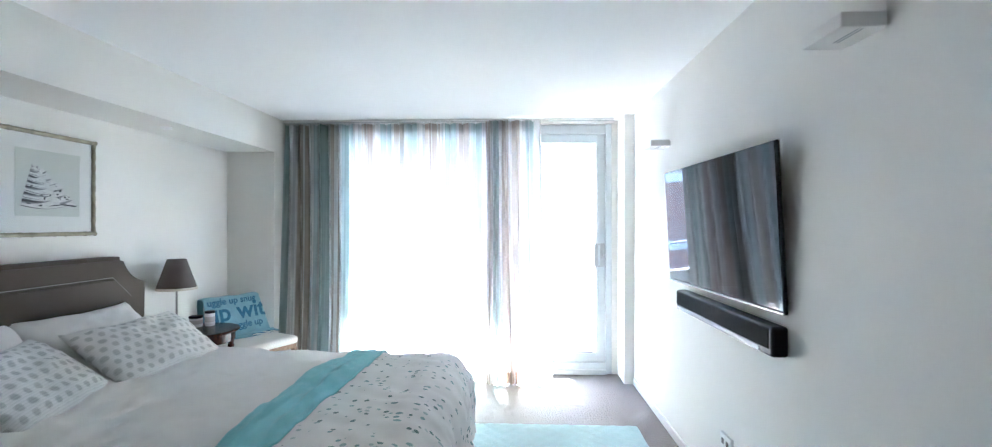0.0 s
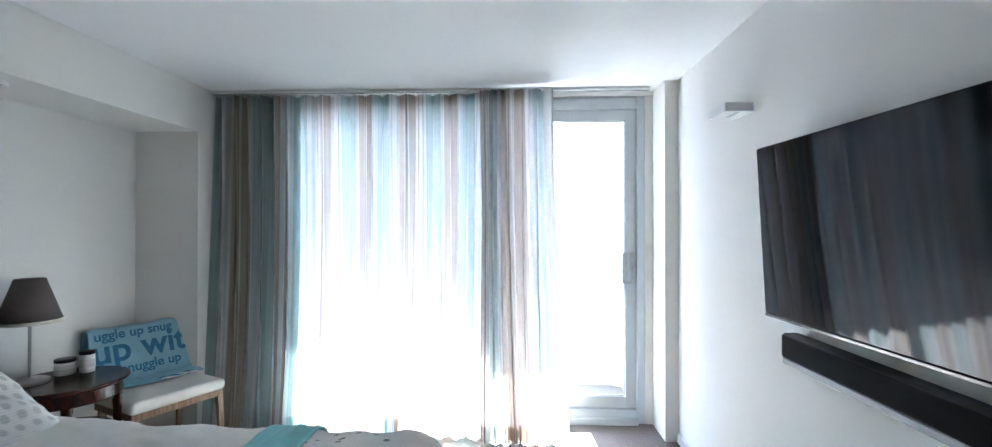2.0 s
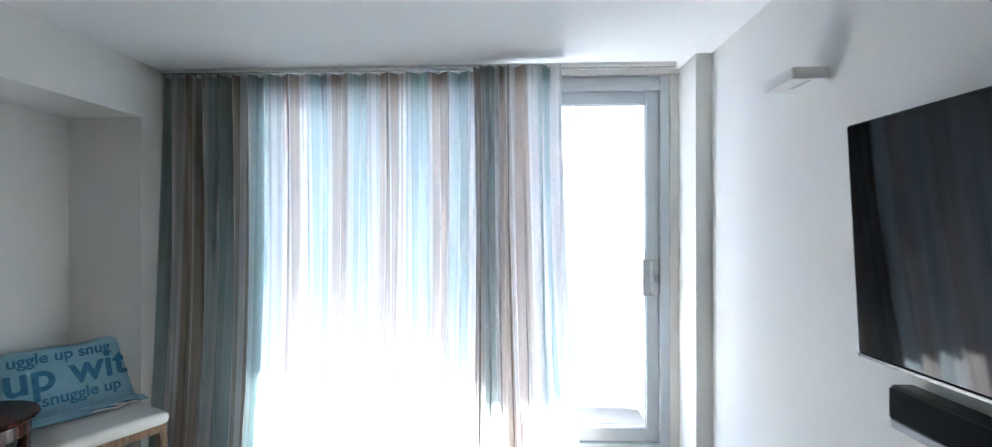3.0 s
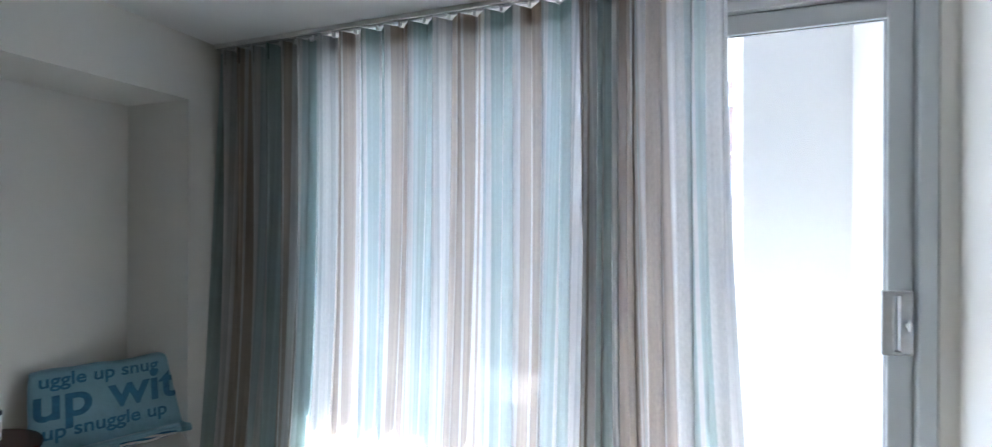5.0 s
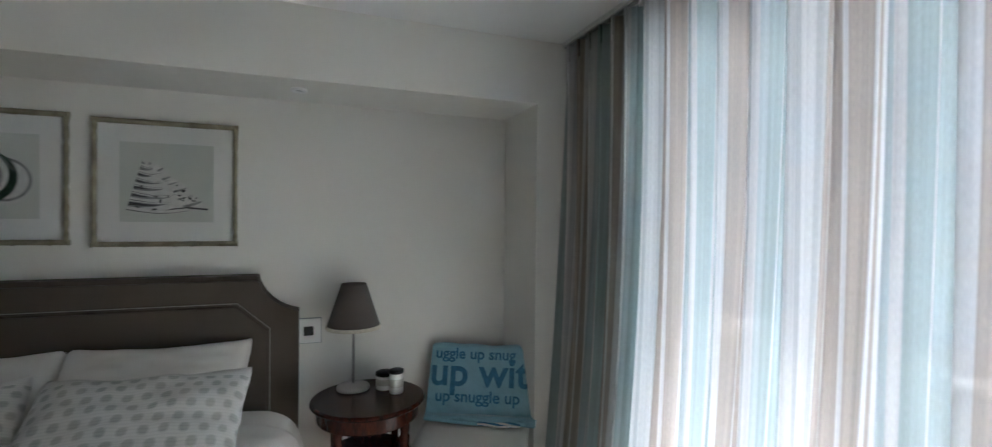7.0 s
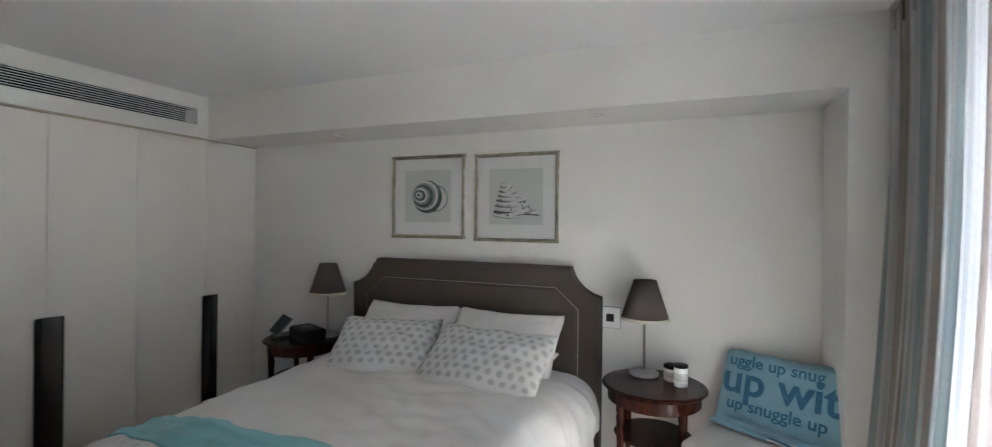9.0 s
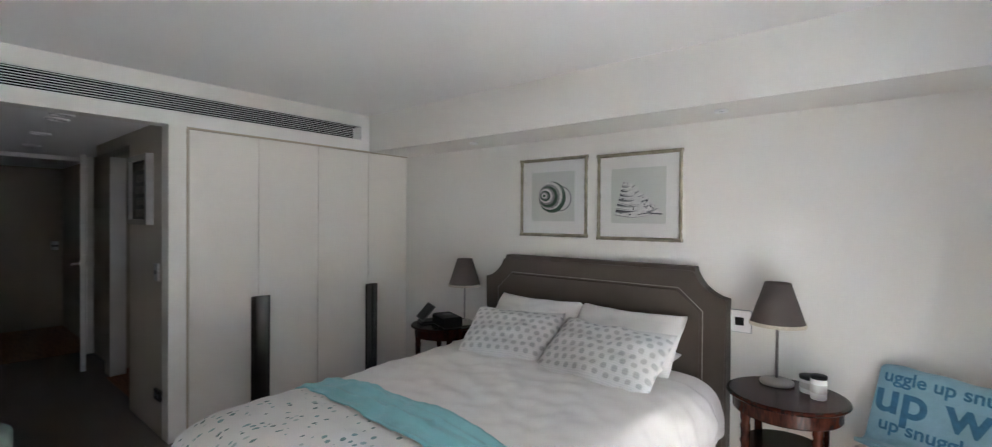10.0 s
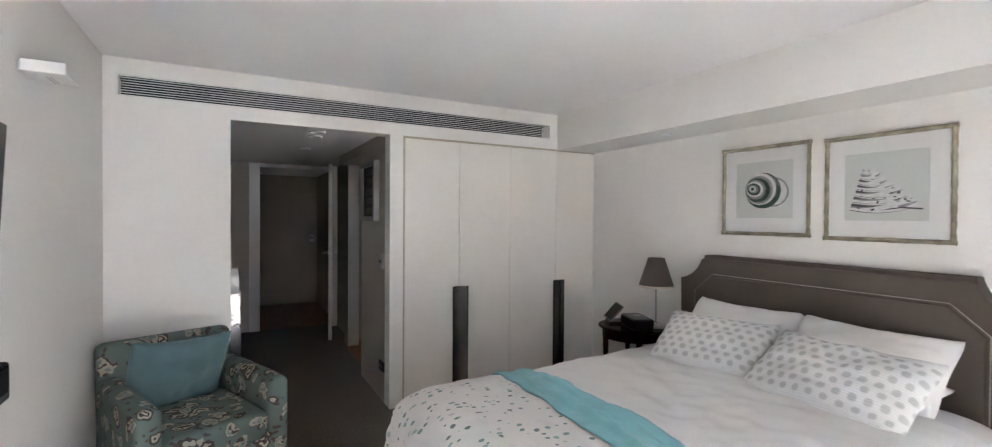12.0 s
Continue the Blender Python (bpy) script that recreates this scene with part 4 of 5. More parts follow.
def duvet_cloth():
    """White cotton, printed with scattered teal and grey petals towards the foot."""
    m = material("printed_duvet_cotton", (0.78, 0.767, 0.742), 0.9, var=0.02, scale=5, bump=0.25, bump_scale=500, sheen=0.15, spec=0.2)
    nt, b = nodes_of(m)
    base = b.inputs["Base Color"].links[0].from_socket
    uv = nt.nodes.new("ShaderNodeUVMap")
    mp = nt.nodes.new("ShaderNodeMapping")
    mp.inputs["Scale"].default_value = (24, 30, 1)
    vo = nt.nodes.new("ShaderNodeTexVoronoi")
    vo.inputs["Scale"].default_value, vo.inputs["Randomness"].default_value = 1.0, 0.85
    nt.links.new(uv.outputs[0], mp.inputs[0])
    nt.links.new(mp.outputs[0], vo.inputs["Vector"])
    lt = nt.nodes.new("ShaderNodeMath")
    lt.operation = "LESS_THAN"
    lt.inputs[1].default_value = 0.30
    nt.links.new(vo.outputs["Distance"], lt.inputs[0])
    sp = nt.nodes.new("ShaderNodeSeparateXYZ")
    nt.links.new(vo.outputs["Color"], sp.inputs[0])
    keep = nt.nodes.new("ShaderNodeMath")
    keep.operation = "GREATER_THAN"
    keep.inputs[1].default_value = 0.28
    nt.links.new(sp.outputs[0], keep.inputs[0])
    su = nt.nodes.new("ShaderNodeSeparateXYZ")
    nt.links.new(uv.outputs[0], su.inputs[0])
    foot = nt.nodes.new("ShaderNodeMath")
    foot.operation = "GREATER_THAN"
    foot.inputs[1].default_value = 0.48
    nt.links.new(su.outputs[0], foot.inputs[0])
    a1 = nt.nodes.new("ShaderNodeMath")
    a1.operation = "MULTIPLY"
    nt.links.new(lt.outputs[0], a1.inputs[0])
    nt.links.new(keep.outputs[0], a1.inputs[1])
    a2 = nt.nodes.new("ShaderNodeMath")
    a2.operation = "MULTIPLY"
    nt.links.new(a1.outputs[0], a2.inputs[0])
    nt.links.new(foot.outputs[0], a2.inputs[1])
    ramp = nt.nodes.new("ShaderNodeValToRGB")
    ramp.color_ramp.elements[0].color, ramp.color_ramp.elements[0].position = (0.16, 0.23, 0.22, 1), 0.2
    ramp.color_ramp.elements[1].color, ramp.color_ramp.elements[1].position = (0.50, 0.56, 0.54, 1), 0.9
    e = ramp.color_ramp.elements.new(0.55)
    e.color = (0.27, 0.42, 0.41, 1)
    nt.links.new(sp.outputs[1], ramp.inputs[0])
    mx = nt.nodes.new("ShaderNodeMix")
    mx.data_type = "RGBA"
    nt.links.new(a2.outputs[0], mx.inputs[0])
    nt.links.new(base, mx.inputs[6])
    nt.links.new(ramp.outputs[0], mx.inputs[7])
    nt.links.new(mx.outputs[2], b.inputs["Base Color"])
    return m


def duvet():
    th = thing("duvet", pose((BX0 + BX1) / 2, BY, 0), "white cotton duvet, teal petal print at its foot", "duvet")
    bm = bmesh.new()
    uvl = bm.loops.layers.uv.new("UVMap")
    nu, nv = 110, 120
    p0, p1, q1 = -HP + 0.25, HP + 0.42, HQ + 0.36

    def pq(i, j):
        return p0 + (p1 - p0) * i / nu, -q1 + 2 * q1 * j / nv
    g = sheet(bm, nu, nv, lambda i, j: drape(*pq(i, j), lift=0.012))
    idx = {v: (i, j) for i, c in enumerate(g) for j, v in enumerate(c)}
    for f in bm.faces:
        for l in f.loops:
            l[uvl].uv = pq(*idx[l.vert])
    top = part("cover", bm, duvet_cloth(), th, smooth=True)
    md = top.modifiers.new("thick", "SOLIDIFY")
    md.thickness, md.offset = 0.012, -1
    # sheet folded back at the pillows' end
    bm = bmesh.new()
    sheet(bm, 10, 80, lambda i, j: drape(p0 - 0.17 + 0.028 * i, (-q1 + 0.12) + 2 * (q1 - 0.12) * j / 80, lift=0.004))
    part("turned_edge", bm, LINEN, th, "plain white turned edge", smooth=True)


duvet()


def throw():
    th = thing("throw_blanket", pose((BX0 + BX1) / 2, BY, 0), "aqua knitted throw laid across the bed", "throw blanket")
    bm = bmesh.new()
    nu, nv = 26, 110
    c0 = -0.605 - (BX0 + BX1) / 2

    def f(i, j):
        q = -1.02 + 2.04 * j / nv
        t = i / nu - 0.5
        w = 0.205 + 0.03 * math.sin(3 * q + 1) - 0.02 * q
        p = c0 + 0.052 * q * (1 - 0.5 * abs(q)) + t * w + 0.012 * math.sin(9 * q) * t
        fold = 0.013 * max(0, math.sin(t * 14 + 1.2 * math.sin(2.2 * q))) + 0.022 * math.exp(-((t - 0.18 + 0.12 * q) / 0.05) ** 2) + 0.016 * math.exp(-((t + 0.2 - 0.1 * q) / 0.04) ** 2)
        v = drape(p, q, lift=0.016 + fold * (1.0 if abs(t) < 0.47 else 0.3) * max(0.25, 1 - abs(q) / 0.75))
        return v
    sheet(bm, nu, nv, f)
    ob = part("cloth", bm, AQUA, th, smooth=True)
    md = ob.modifiers.new("thick", "SOLIDIFY")
    md.thickness, md.offset = 0.007, 1


throw()


def pillow_mesh(name, w, h, t, mat, parent, label="", seed=1, m=None):
    bm = bmesh.new()
    uvl = bm.loops.layers.uv.new("UVMap")
    n = 26
    uvs = {}

    def side(sgn):
        def f(i, j):
            u, v = -1 + 2 * i / n, -1 + 2 * j / n
            k = max(0.0, (1 - abs(u) ** 2.6)) ** 0.55 * max(0.0, (1 - abs(v) ** 2.6)) ** 0.55
            pin = 1 - 0.06 * (1 - v * v) * abs(u) ** 4
            pinv = 1 - 0.07 * (1 - u * u) * abs(v) ** 4
            z = sgn * t / 2 * k + 0.024 * noise.noise(Vector((u * 2.3 + seed, v * 2.3, sgn))) * k + 0.012 * noise.noise(Vector((u * 6, v * 6 + seed, sgn))) * k
            rc = 1 - 0.055 * (abs(u) * abs(v)) ** 5
            edge = (1 - abs(u)) * (1 - abs(v))
            z += sgn * 0.006 * k * math.sin(9 * u + 4 * v * sgn + seed) * max(0.0, 1 - 3 * edge)
            sag = -0.075 * h * (1 - u * u) * max(0.0, v) ** 2
            return (u * w / 2 * pin * rc, v * h / 2 * pinv * rc + sag, z)
        g = sheet(bm, n, n, f)
        for i, c in enumerate(g):
            for j, v in enumerate(c):
                uvs[v] = (w * i / n, h * j / n)
    side(1)
    side(-1)
    for f in bm.faces:
        for l in f.loops:
            l[uvl].uv = uvs[l.vert]
    bmesh.ops.remove_doubles(bm, verts=bm.verts, dist=0.0005)
    return part(name, bm, mat, parent, label, smooth=True, m=m)


def sham_cloth():
    """Grey honeycomb dots in rows, with a plain pale band along the top."""
    m = material("dotted_sham_cotton", (0.72, 0.72, 0.705), 0.9, var=0.02, scale=6, bump=0.25, bump_scale=500, spec=0.2)
    nt, b = nodes_of(m)
    base = b.inputs["Base Color"].links[0].from_socket
    uv = nt.nodes.new("ShaderNodeUVMap")
    sp = nt.nodes.new("ShaderNodeSeparateXYZ")
    nt.links.new(uv.outputs[0], sp.inputs[0])

    def math_node(op, a, bb=None, c=None):
        n = nt.nodes.new("ShaderNodeMath")
        n.operation = op
        for k, v in enumerate((a, bb, c)):
            if v is None:
                continue
            if isinstance(v, (int, float)):
                n.inputs[k].default_value = v
            else:
                nt.links.new(v, n.inputs[k])
        return n.outputs[0]
    u, v = sp.outputs[0], sp.outputs[1]
    row = math_node("FLOOR", math_node("MULTIPLY", v, 21.0))
    odd = math_node("MULTIPLY", math_node("MODULO", row, 2.0), 0.5)
    fu = math_node("SUBTRACT", math_node("FRACT", math_node("ADD", math_node("MULTIPLY", u, 16.5), odd)), 0.5)
    fv = math_node("SUBTRACT", math_node("FRACT", math_node("MULTIPLY", v, 21.0)), 0.5)
    fu = math_node("MULTIPLY", fu, 1.25)
    d = math_node("POWER", math_node("ADD", math_node("POWER", math_node("ABSOLUTE", fu), 2.4), math_node("POWER", math_node("ABSOLUTE", fv), 2.4)), 1 / 2.4)
    size = math_node("MULTIPLY_ADD", odd, -0.06, 0.39)
    outer = math_node("LESS_THAN", d, size)
    core = math_node("LESS_THAN", d, math_node("MULTIPLY", size, 0.74))
    inside = math_node("MULTIPLY", math_node("LESS_THAN", v, 0.41), math_node("GREATER_THAN", v, 0.04))
    tone = math_node("MULTIPLY", math_node("ADD", math_node("MULTIPLY", outer, 0.38), math_node("MULTIPLY", core, 0.34)), inside)
    lines = math_node("MULTIPLY", math_node("LESS_THAN", math_node("FRACT", math_node("MULTIPLY", v, 84.0)), 0.42), 0.16)
    tone = math_node("ADD", tone, lines)
    mx = nt.nodes.new("ShaderNodeMix")
    mx.data_type = "RGBA"
    nt.links.new(tone, mx.inputs[0])
    nt.links.new(base, mx.inputs[6])
    rnd = nt.nodes.new("ShaderNodeTexNoise")
    rnd.inputs["Scale"].default_value = 9
    nt.links.new(uv.outputs[0], rnd.inputs["Vector"])
    cr = nt.nodes.new("ShaderNodeValToRGB")
    cr.color_ramp.elements[0].color, cr.color_ramp.elements[0].position = (0.36, 0.39, 0.385, 1), 0.35
    cr.color_ramp.elements[1].color, cr.color_ramp.elements[1].position = (0.46, 0.46, 0.44, 1), 0.65
    nt.links.new(rnd.outputs["Fac"], cr.inputs[0])
    nt.links.new(cr.outputs[0], mx.inputs[7])
    nt.links.new(mx.outputs[2], b.inputs["Base Color"])
    return m


SHAM = sham_cloth()


def bed_pillow(y, x, z, w, h, t, tilt, spin, mat, label, seed, group):
    """tilt: degrees the face leans back from flat; local y runs up the pillow."""
    m = pose(x, y, z) @ pose(0, 0, 0, 0, 0, 90 + spin) @ pose(0, 0, 0, tilt, 0, 0)
    th = thing("pillow", m, label, "pillow", group)
    pillow_mesh("cover", w, h, t, mat, th, seed=seed)


bed_pillow(2.35, -1.94, 0.655, 0.68, 0.40, 0.12, 6, -2, LINEN, "plain white pillow lying flat under another", 29, "white pillows")
bed_pillow(1.70, -2.00, 0.745, 0.70, 0.44, 0.17, 47, 2, LINEN, "plain white pillow leaning on the headboard", 3, "white pillows")
bed_pillow(2.36, -2.00, 0.745, 0.72, 0.44, 0.17, 47, -3, LINEN, "plain white pillow leaning on the headboard", 7, "white pillows")
bed_pillow(1.735, -1.735, 0.712, 0.64, 0.47, 0.15, 35, 15, SHAM, "white pillow with grey dots and a lined border", 11, "dotted pillows")
bed_pillow(2.385, -1.705, 0.712, 0.72, 0.48, 0.16, 34, -4, SHAM, "white pillow with grey dots and a lined border", 17, "dotted pillows")


# ---- bedside tables and what stands on them ----
def side_table(m):
    th = thing("side_table", m, "round polished mahogany side table with a lower shelf", "side table", "bedside tables")
    bm = bmesh.new()
    lathe(bm, [(0.001, 0.592), (0.235, 0.592), (0.252, 0.597), (0.26, 0.605), (0.257, 0.613), (0.245, 0.616), (0.001, 0.616)], 56)
    part("tabletop", bm, MAHOG, th, smooth=False)
    bm = bmesh.new()
    lathe(bm, [(0.001, 0.528), (0.225, 0.528), (0.23, 0.533), (0.23, 0.592), (0.001, 0.5925)], 56)
    part("apron", bm, MAHOG, th)
    for k in range(4):
        a = math.radians(45 + 90 * k)
        bm = bmesh.new()
        lathe(bm, [(0.010, 0.0), (0.013, 0.02), (0.012, 0.1), (0.016, 0.25), (0.020, 0.44), (0.023, 0.47), (0.018, 0.485), (0.022, 0.50), (0.022, 0.59)], 14, (0.205 * math.cos(a), 0.205 * math.sin(a), 0))
        part("leg", bm, MAHOG, th, smooth=True)
    bm = bmesh.new()
    lathe(bm, [(0.001, 0.345), (0.185, 0.345), (0.196, 0.352), (0.186, 0.36), (0.001, 0.36)], 44)
    part("shelf", bm, MAHOG, th)
    return th


TX = -1.992
t1 = side_table(pose(TX, 3.215, 0))
copy_thing(t1, pose(TX, 0.865, 0, 0, 0, 12))
ZS = 0.616


def table_lamp(m):
    th = thing("table_lamp", m, "slim satin-metal table lamp with a taupe braided shade, unlit", "lamp", "bedside lamps")
    bm = bmesh.new()
    lathe(bm, [(0.076, 0.0), (0.078, 0.004), (0.078, 0.014), (0.072, 0.019), (0.02, 0.022), (0.009, 0.03), (0.001, 0.031)], 40)
    part("base", bm, material("satin_aluminium", (0.45, 0.435, 0.42), 0.4, 0.7, var=0.02), th, smooth=True)
    bm = bmesh.new()
    lathe(bm, [(0.0065, 0.02), (0.0065, 0.30), (0.011, 0.305), (0.011, 0.33), (0.0065, 0.335), (0.0065, 0.44)], 16)
    part("stem", bm, MATS["satin_aluminium"], th, smooth=True)
    bm = bmesh.new()
    lathe(bm, [(0.018, 0.34), (0.02, 0.39), (0.03, 0.42), (0.03, 0.45), (0.015, 0.47)], 18)
    part("bulb", bm, WHITEP, th, smooth=True)
    bm = bmesh.new()
    prof = [(0.127, 0.305), (0.060, 0.512), (0.057, 0.512), (0.124, 0.305)]
    seg = 48
    rings = [[bm.verts.new((r * math.cos(2 * math.pi * i / seg), r * math.sin(2 * math.pi * i / seg), z)) for i in range(seg)] for r, z in prof]
    for a in range(4):
        for i in range(seg):
            bm.faces.new((rings[a][i], rings[a][(i + 1) % seg], rings[(a + 1) % 4][(i + 1) % seg], rings[(a + 1) % 4][i]))
    sh = part("shade", bm, SHADE, th, "taupe fabric shade", smooth=True)
    bm = bmesh.new()
    sheet(bm, 48, 3, lambda i, j: ((0.1295 - 0.0035 * j / 3 + (0.001 if j in (1, 2) else 0)) * math.cos(2 * math.pi * i / 48), (0.1295 - 0.0035 * j / 3 + (0.001 if j in (1, 2) else 0)) * math.sin(2 * math.pi * i / 48), 0.298 + 0.017 * j / 3), True)
    part("trim", bm, SHADETRIM, sh, "beige braid trim", smooth=True)
    bm = bmesh.new()
    tube(bm, [(0.058 * math.cos(2 * math.pi * i / 40), 0.058 * math.sin(2 * math.pi * i / 40), 0.512) for i in range(40)], 0.003, 6, True)
    part("top_ring", bm, SHADE, sh, smooth=True)
    for k in range(3):
        bm = bmesh.new()
        a = 2 * math.pi * k / 3
        tube(bm, [(0, 0, 0.44), (0.058 * math.cos(a), 0.058 * math.sin(a), 0.505)], 0.0018, 6)
        part("shade_arm", bm, CHROME, th)
    return th


l1 = table_lamp(pose(-2.12, 3.155, ZS))
copy_thing(l1, pose(-2.095, 0.99, ZS))


def tin(m, r, h, lid, label):
    th = thing("candle_jar", m, label, "jar", "jars on the bedside table")
    bm = bmesh.new()
    lathe(bm, [(r - 0.004, 0), (r, 0.004), (r, h - 0.016), (r - 0.003, h - 0.012)], 32)
    part("body", bm, WHITEP, th, "pale glazed body", smooth=True)
    bm = bmesh.new()
    lathe(bm, [(r + 0.0005, h * 0.28), (r + 0.0012, h * 0.29), (r + 0.0012, h * 0.62), (r + 0.0005, h * 0.63)], 32)
    part("label_band", bm, material("pale_label", (0.62, 0.60, 0.57), 0.6, var=0.05), th, "pale label", smooth=True)
    bm = bmesh.new()
    lathe(bm, [(r + 0.001, h - 0.016), (r + 0.002, h - 0.014), (r + 0.002, h - 0.002), (r - 0.002, h)], 32)
    part("lid", bm, BLACK if lid else GLASSTIN, th, "dark lid", smooth=True)


tin(pose(-2.08, 3.303, ZS), 0.044, 0.082, True, "wide pale jar with a dark lid")
tin(pose(-2.0, 3.345, ZS), 0.033, 0.112, True, "slim pale jar with a dark lid")


def dock():
    th = thing("speaker_dock", pose(-1.95, 0.945, ZS, 0, 0, 68), "black speaker dock on the bedside table", "speaker")
    bm = bmesh.new()
    box(bm, -0.13, 0.13, -0.075, 0.075, 0, 0.085, 0.015, 3)
    b = part("body", bm, BLACK, th)
    bm = bmesh.new()
    box(bm, -0.12, 0.12, -0.079, -0.073, 0.01, 0.075, 0.003)
    part("grille", bm, GRILLCLOTH, b, "speaker cloth")
    bm = bmesh.new()
    box(bm, -0.03, 0.03, -0.03, 0.03, 0.083, 0.092, 0.004)
    part("cradle", bm, material("grey_plastic", (0.2, 0.2, 0.2), 0.5), b)


def phone():
    th = thing("desk_phone", pose(-1.915, 0.735, ZS, 0, 0, 62), "black tablet phone propped on its stand", "phone")
    bm = bmesh.new()
    box(bm, -0.07, 0.07, -0.05, 0.05, 0.0, 0.02, 0.006)
    part("stand", bm, BLACK, th)
    bm = bmesh.new()
    box(bm, -0.105, 0.105, -0.006, 0.006, -0.075, 0.075, 0.004, m=pose(0, 0, 0.085, -42))
    t = part("tablet", bm, MATS["grey_plastic"], th, "pale-edged tablet")
    bm = bmesh.new()
    box(bm, -0.097, 0.097, -0.0075, -0.0055, -0.067, 0.067, m=pose(0, 0, 0.085, -42))
    part("screen", bm, BLACK, t, "dark screen")


dock()
phone()


# ---- chair with its blanket ----
def letters(text, size, mat, parent, m, name="lettering"):
    cu = bpy.data.curves.new(name, "FONT")
    cu.body, cu.size, cu.extrude = text, size, 0.0006
    cu.offset = size * 0.020
    tmp = new(name + "_curve", cu)
    bpy.context.view_layer.update()
    me = bpy.data.meshes.new_from_object(tmp.evaluated_get(bpy.context.evaluated_depsgraph_get()))
    bpy.data.objects.remove(tmp)
    me.materials.clear()
    me.materials.append(mat)
    ob = new(name, me)
    ob.parent = parent
    ob.matrix_basis = m
    return ob


CM = pose(-1.853, 3.683, 0, 0, 0, -26)   # local +x faces the room


def chair():
    th = thing("side_chair", CM, "low chair with cream padded seat and walnut frame", "chair")
    bm = bmesh.new()
    box(bm, -0.21, 0.225, -0.265, 0.265, 0.372, 0.44, 0.03, 4)
    part("seat", bm, SEATF, th, "cream padded seat", smooth=True)
    bm = bmesh.new()
    box(bm, -0.20, 0.21, -0.25, 0.25, 0.335, 0.375, 0.004)
    part("seat_frame", bm, CHAIRW, th)
    bm = bmesh.new()
    box(bm, -0.035, 0.035, -0.23, 0.23, 0.0, 0.30, 0.025, 4, m=pose(-0.225, 0, 0.43, 0, -14))
    part("backrest", bm, SEATF, th, "cream padded backrest", smooth=True)
    for x, y in ((0.195, 0.235), (0.195, -0.235), (-0.185, 0.215), (-0.185, -0.215)):
        bm = bmesh.new()
        s = 1 if x > 0 else -1
        lo = [(x + s * 0.03 + a * 0.011, y + b * 0.011, 0) for a, b in ((-1, -1), (1, -1), (1, 1), (-1, 1))]
        hi = [(x + a * 0.017, y + b * 0.017, 0.345) for a, b in ((-1, -1), (1, -1), (1, 1), (-1, 1))]
        v0, v1 = [bm.verts.new(p) for p in lo], [bm.verts.new(p) for p in hi]
        bm.faces.new(v0[::-1])
        bm.faces.new(v1)
        for i in range(4):
            bm.faces.new((v0[i], v0[(i + 1) % 4], v1[(i + 1) % 4], v1[i]))
        part("leg", bm, CHAIRW, th)


chair()


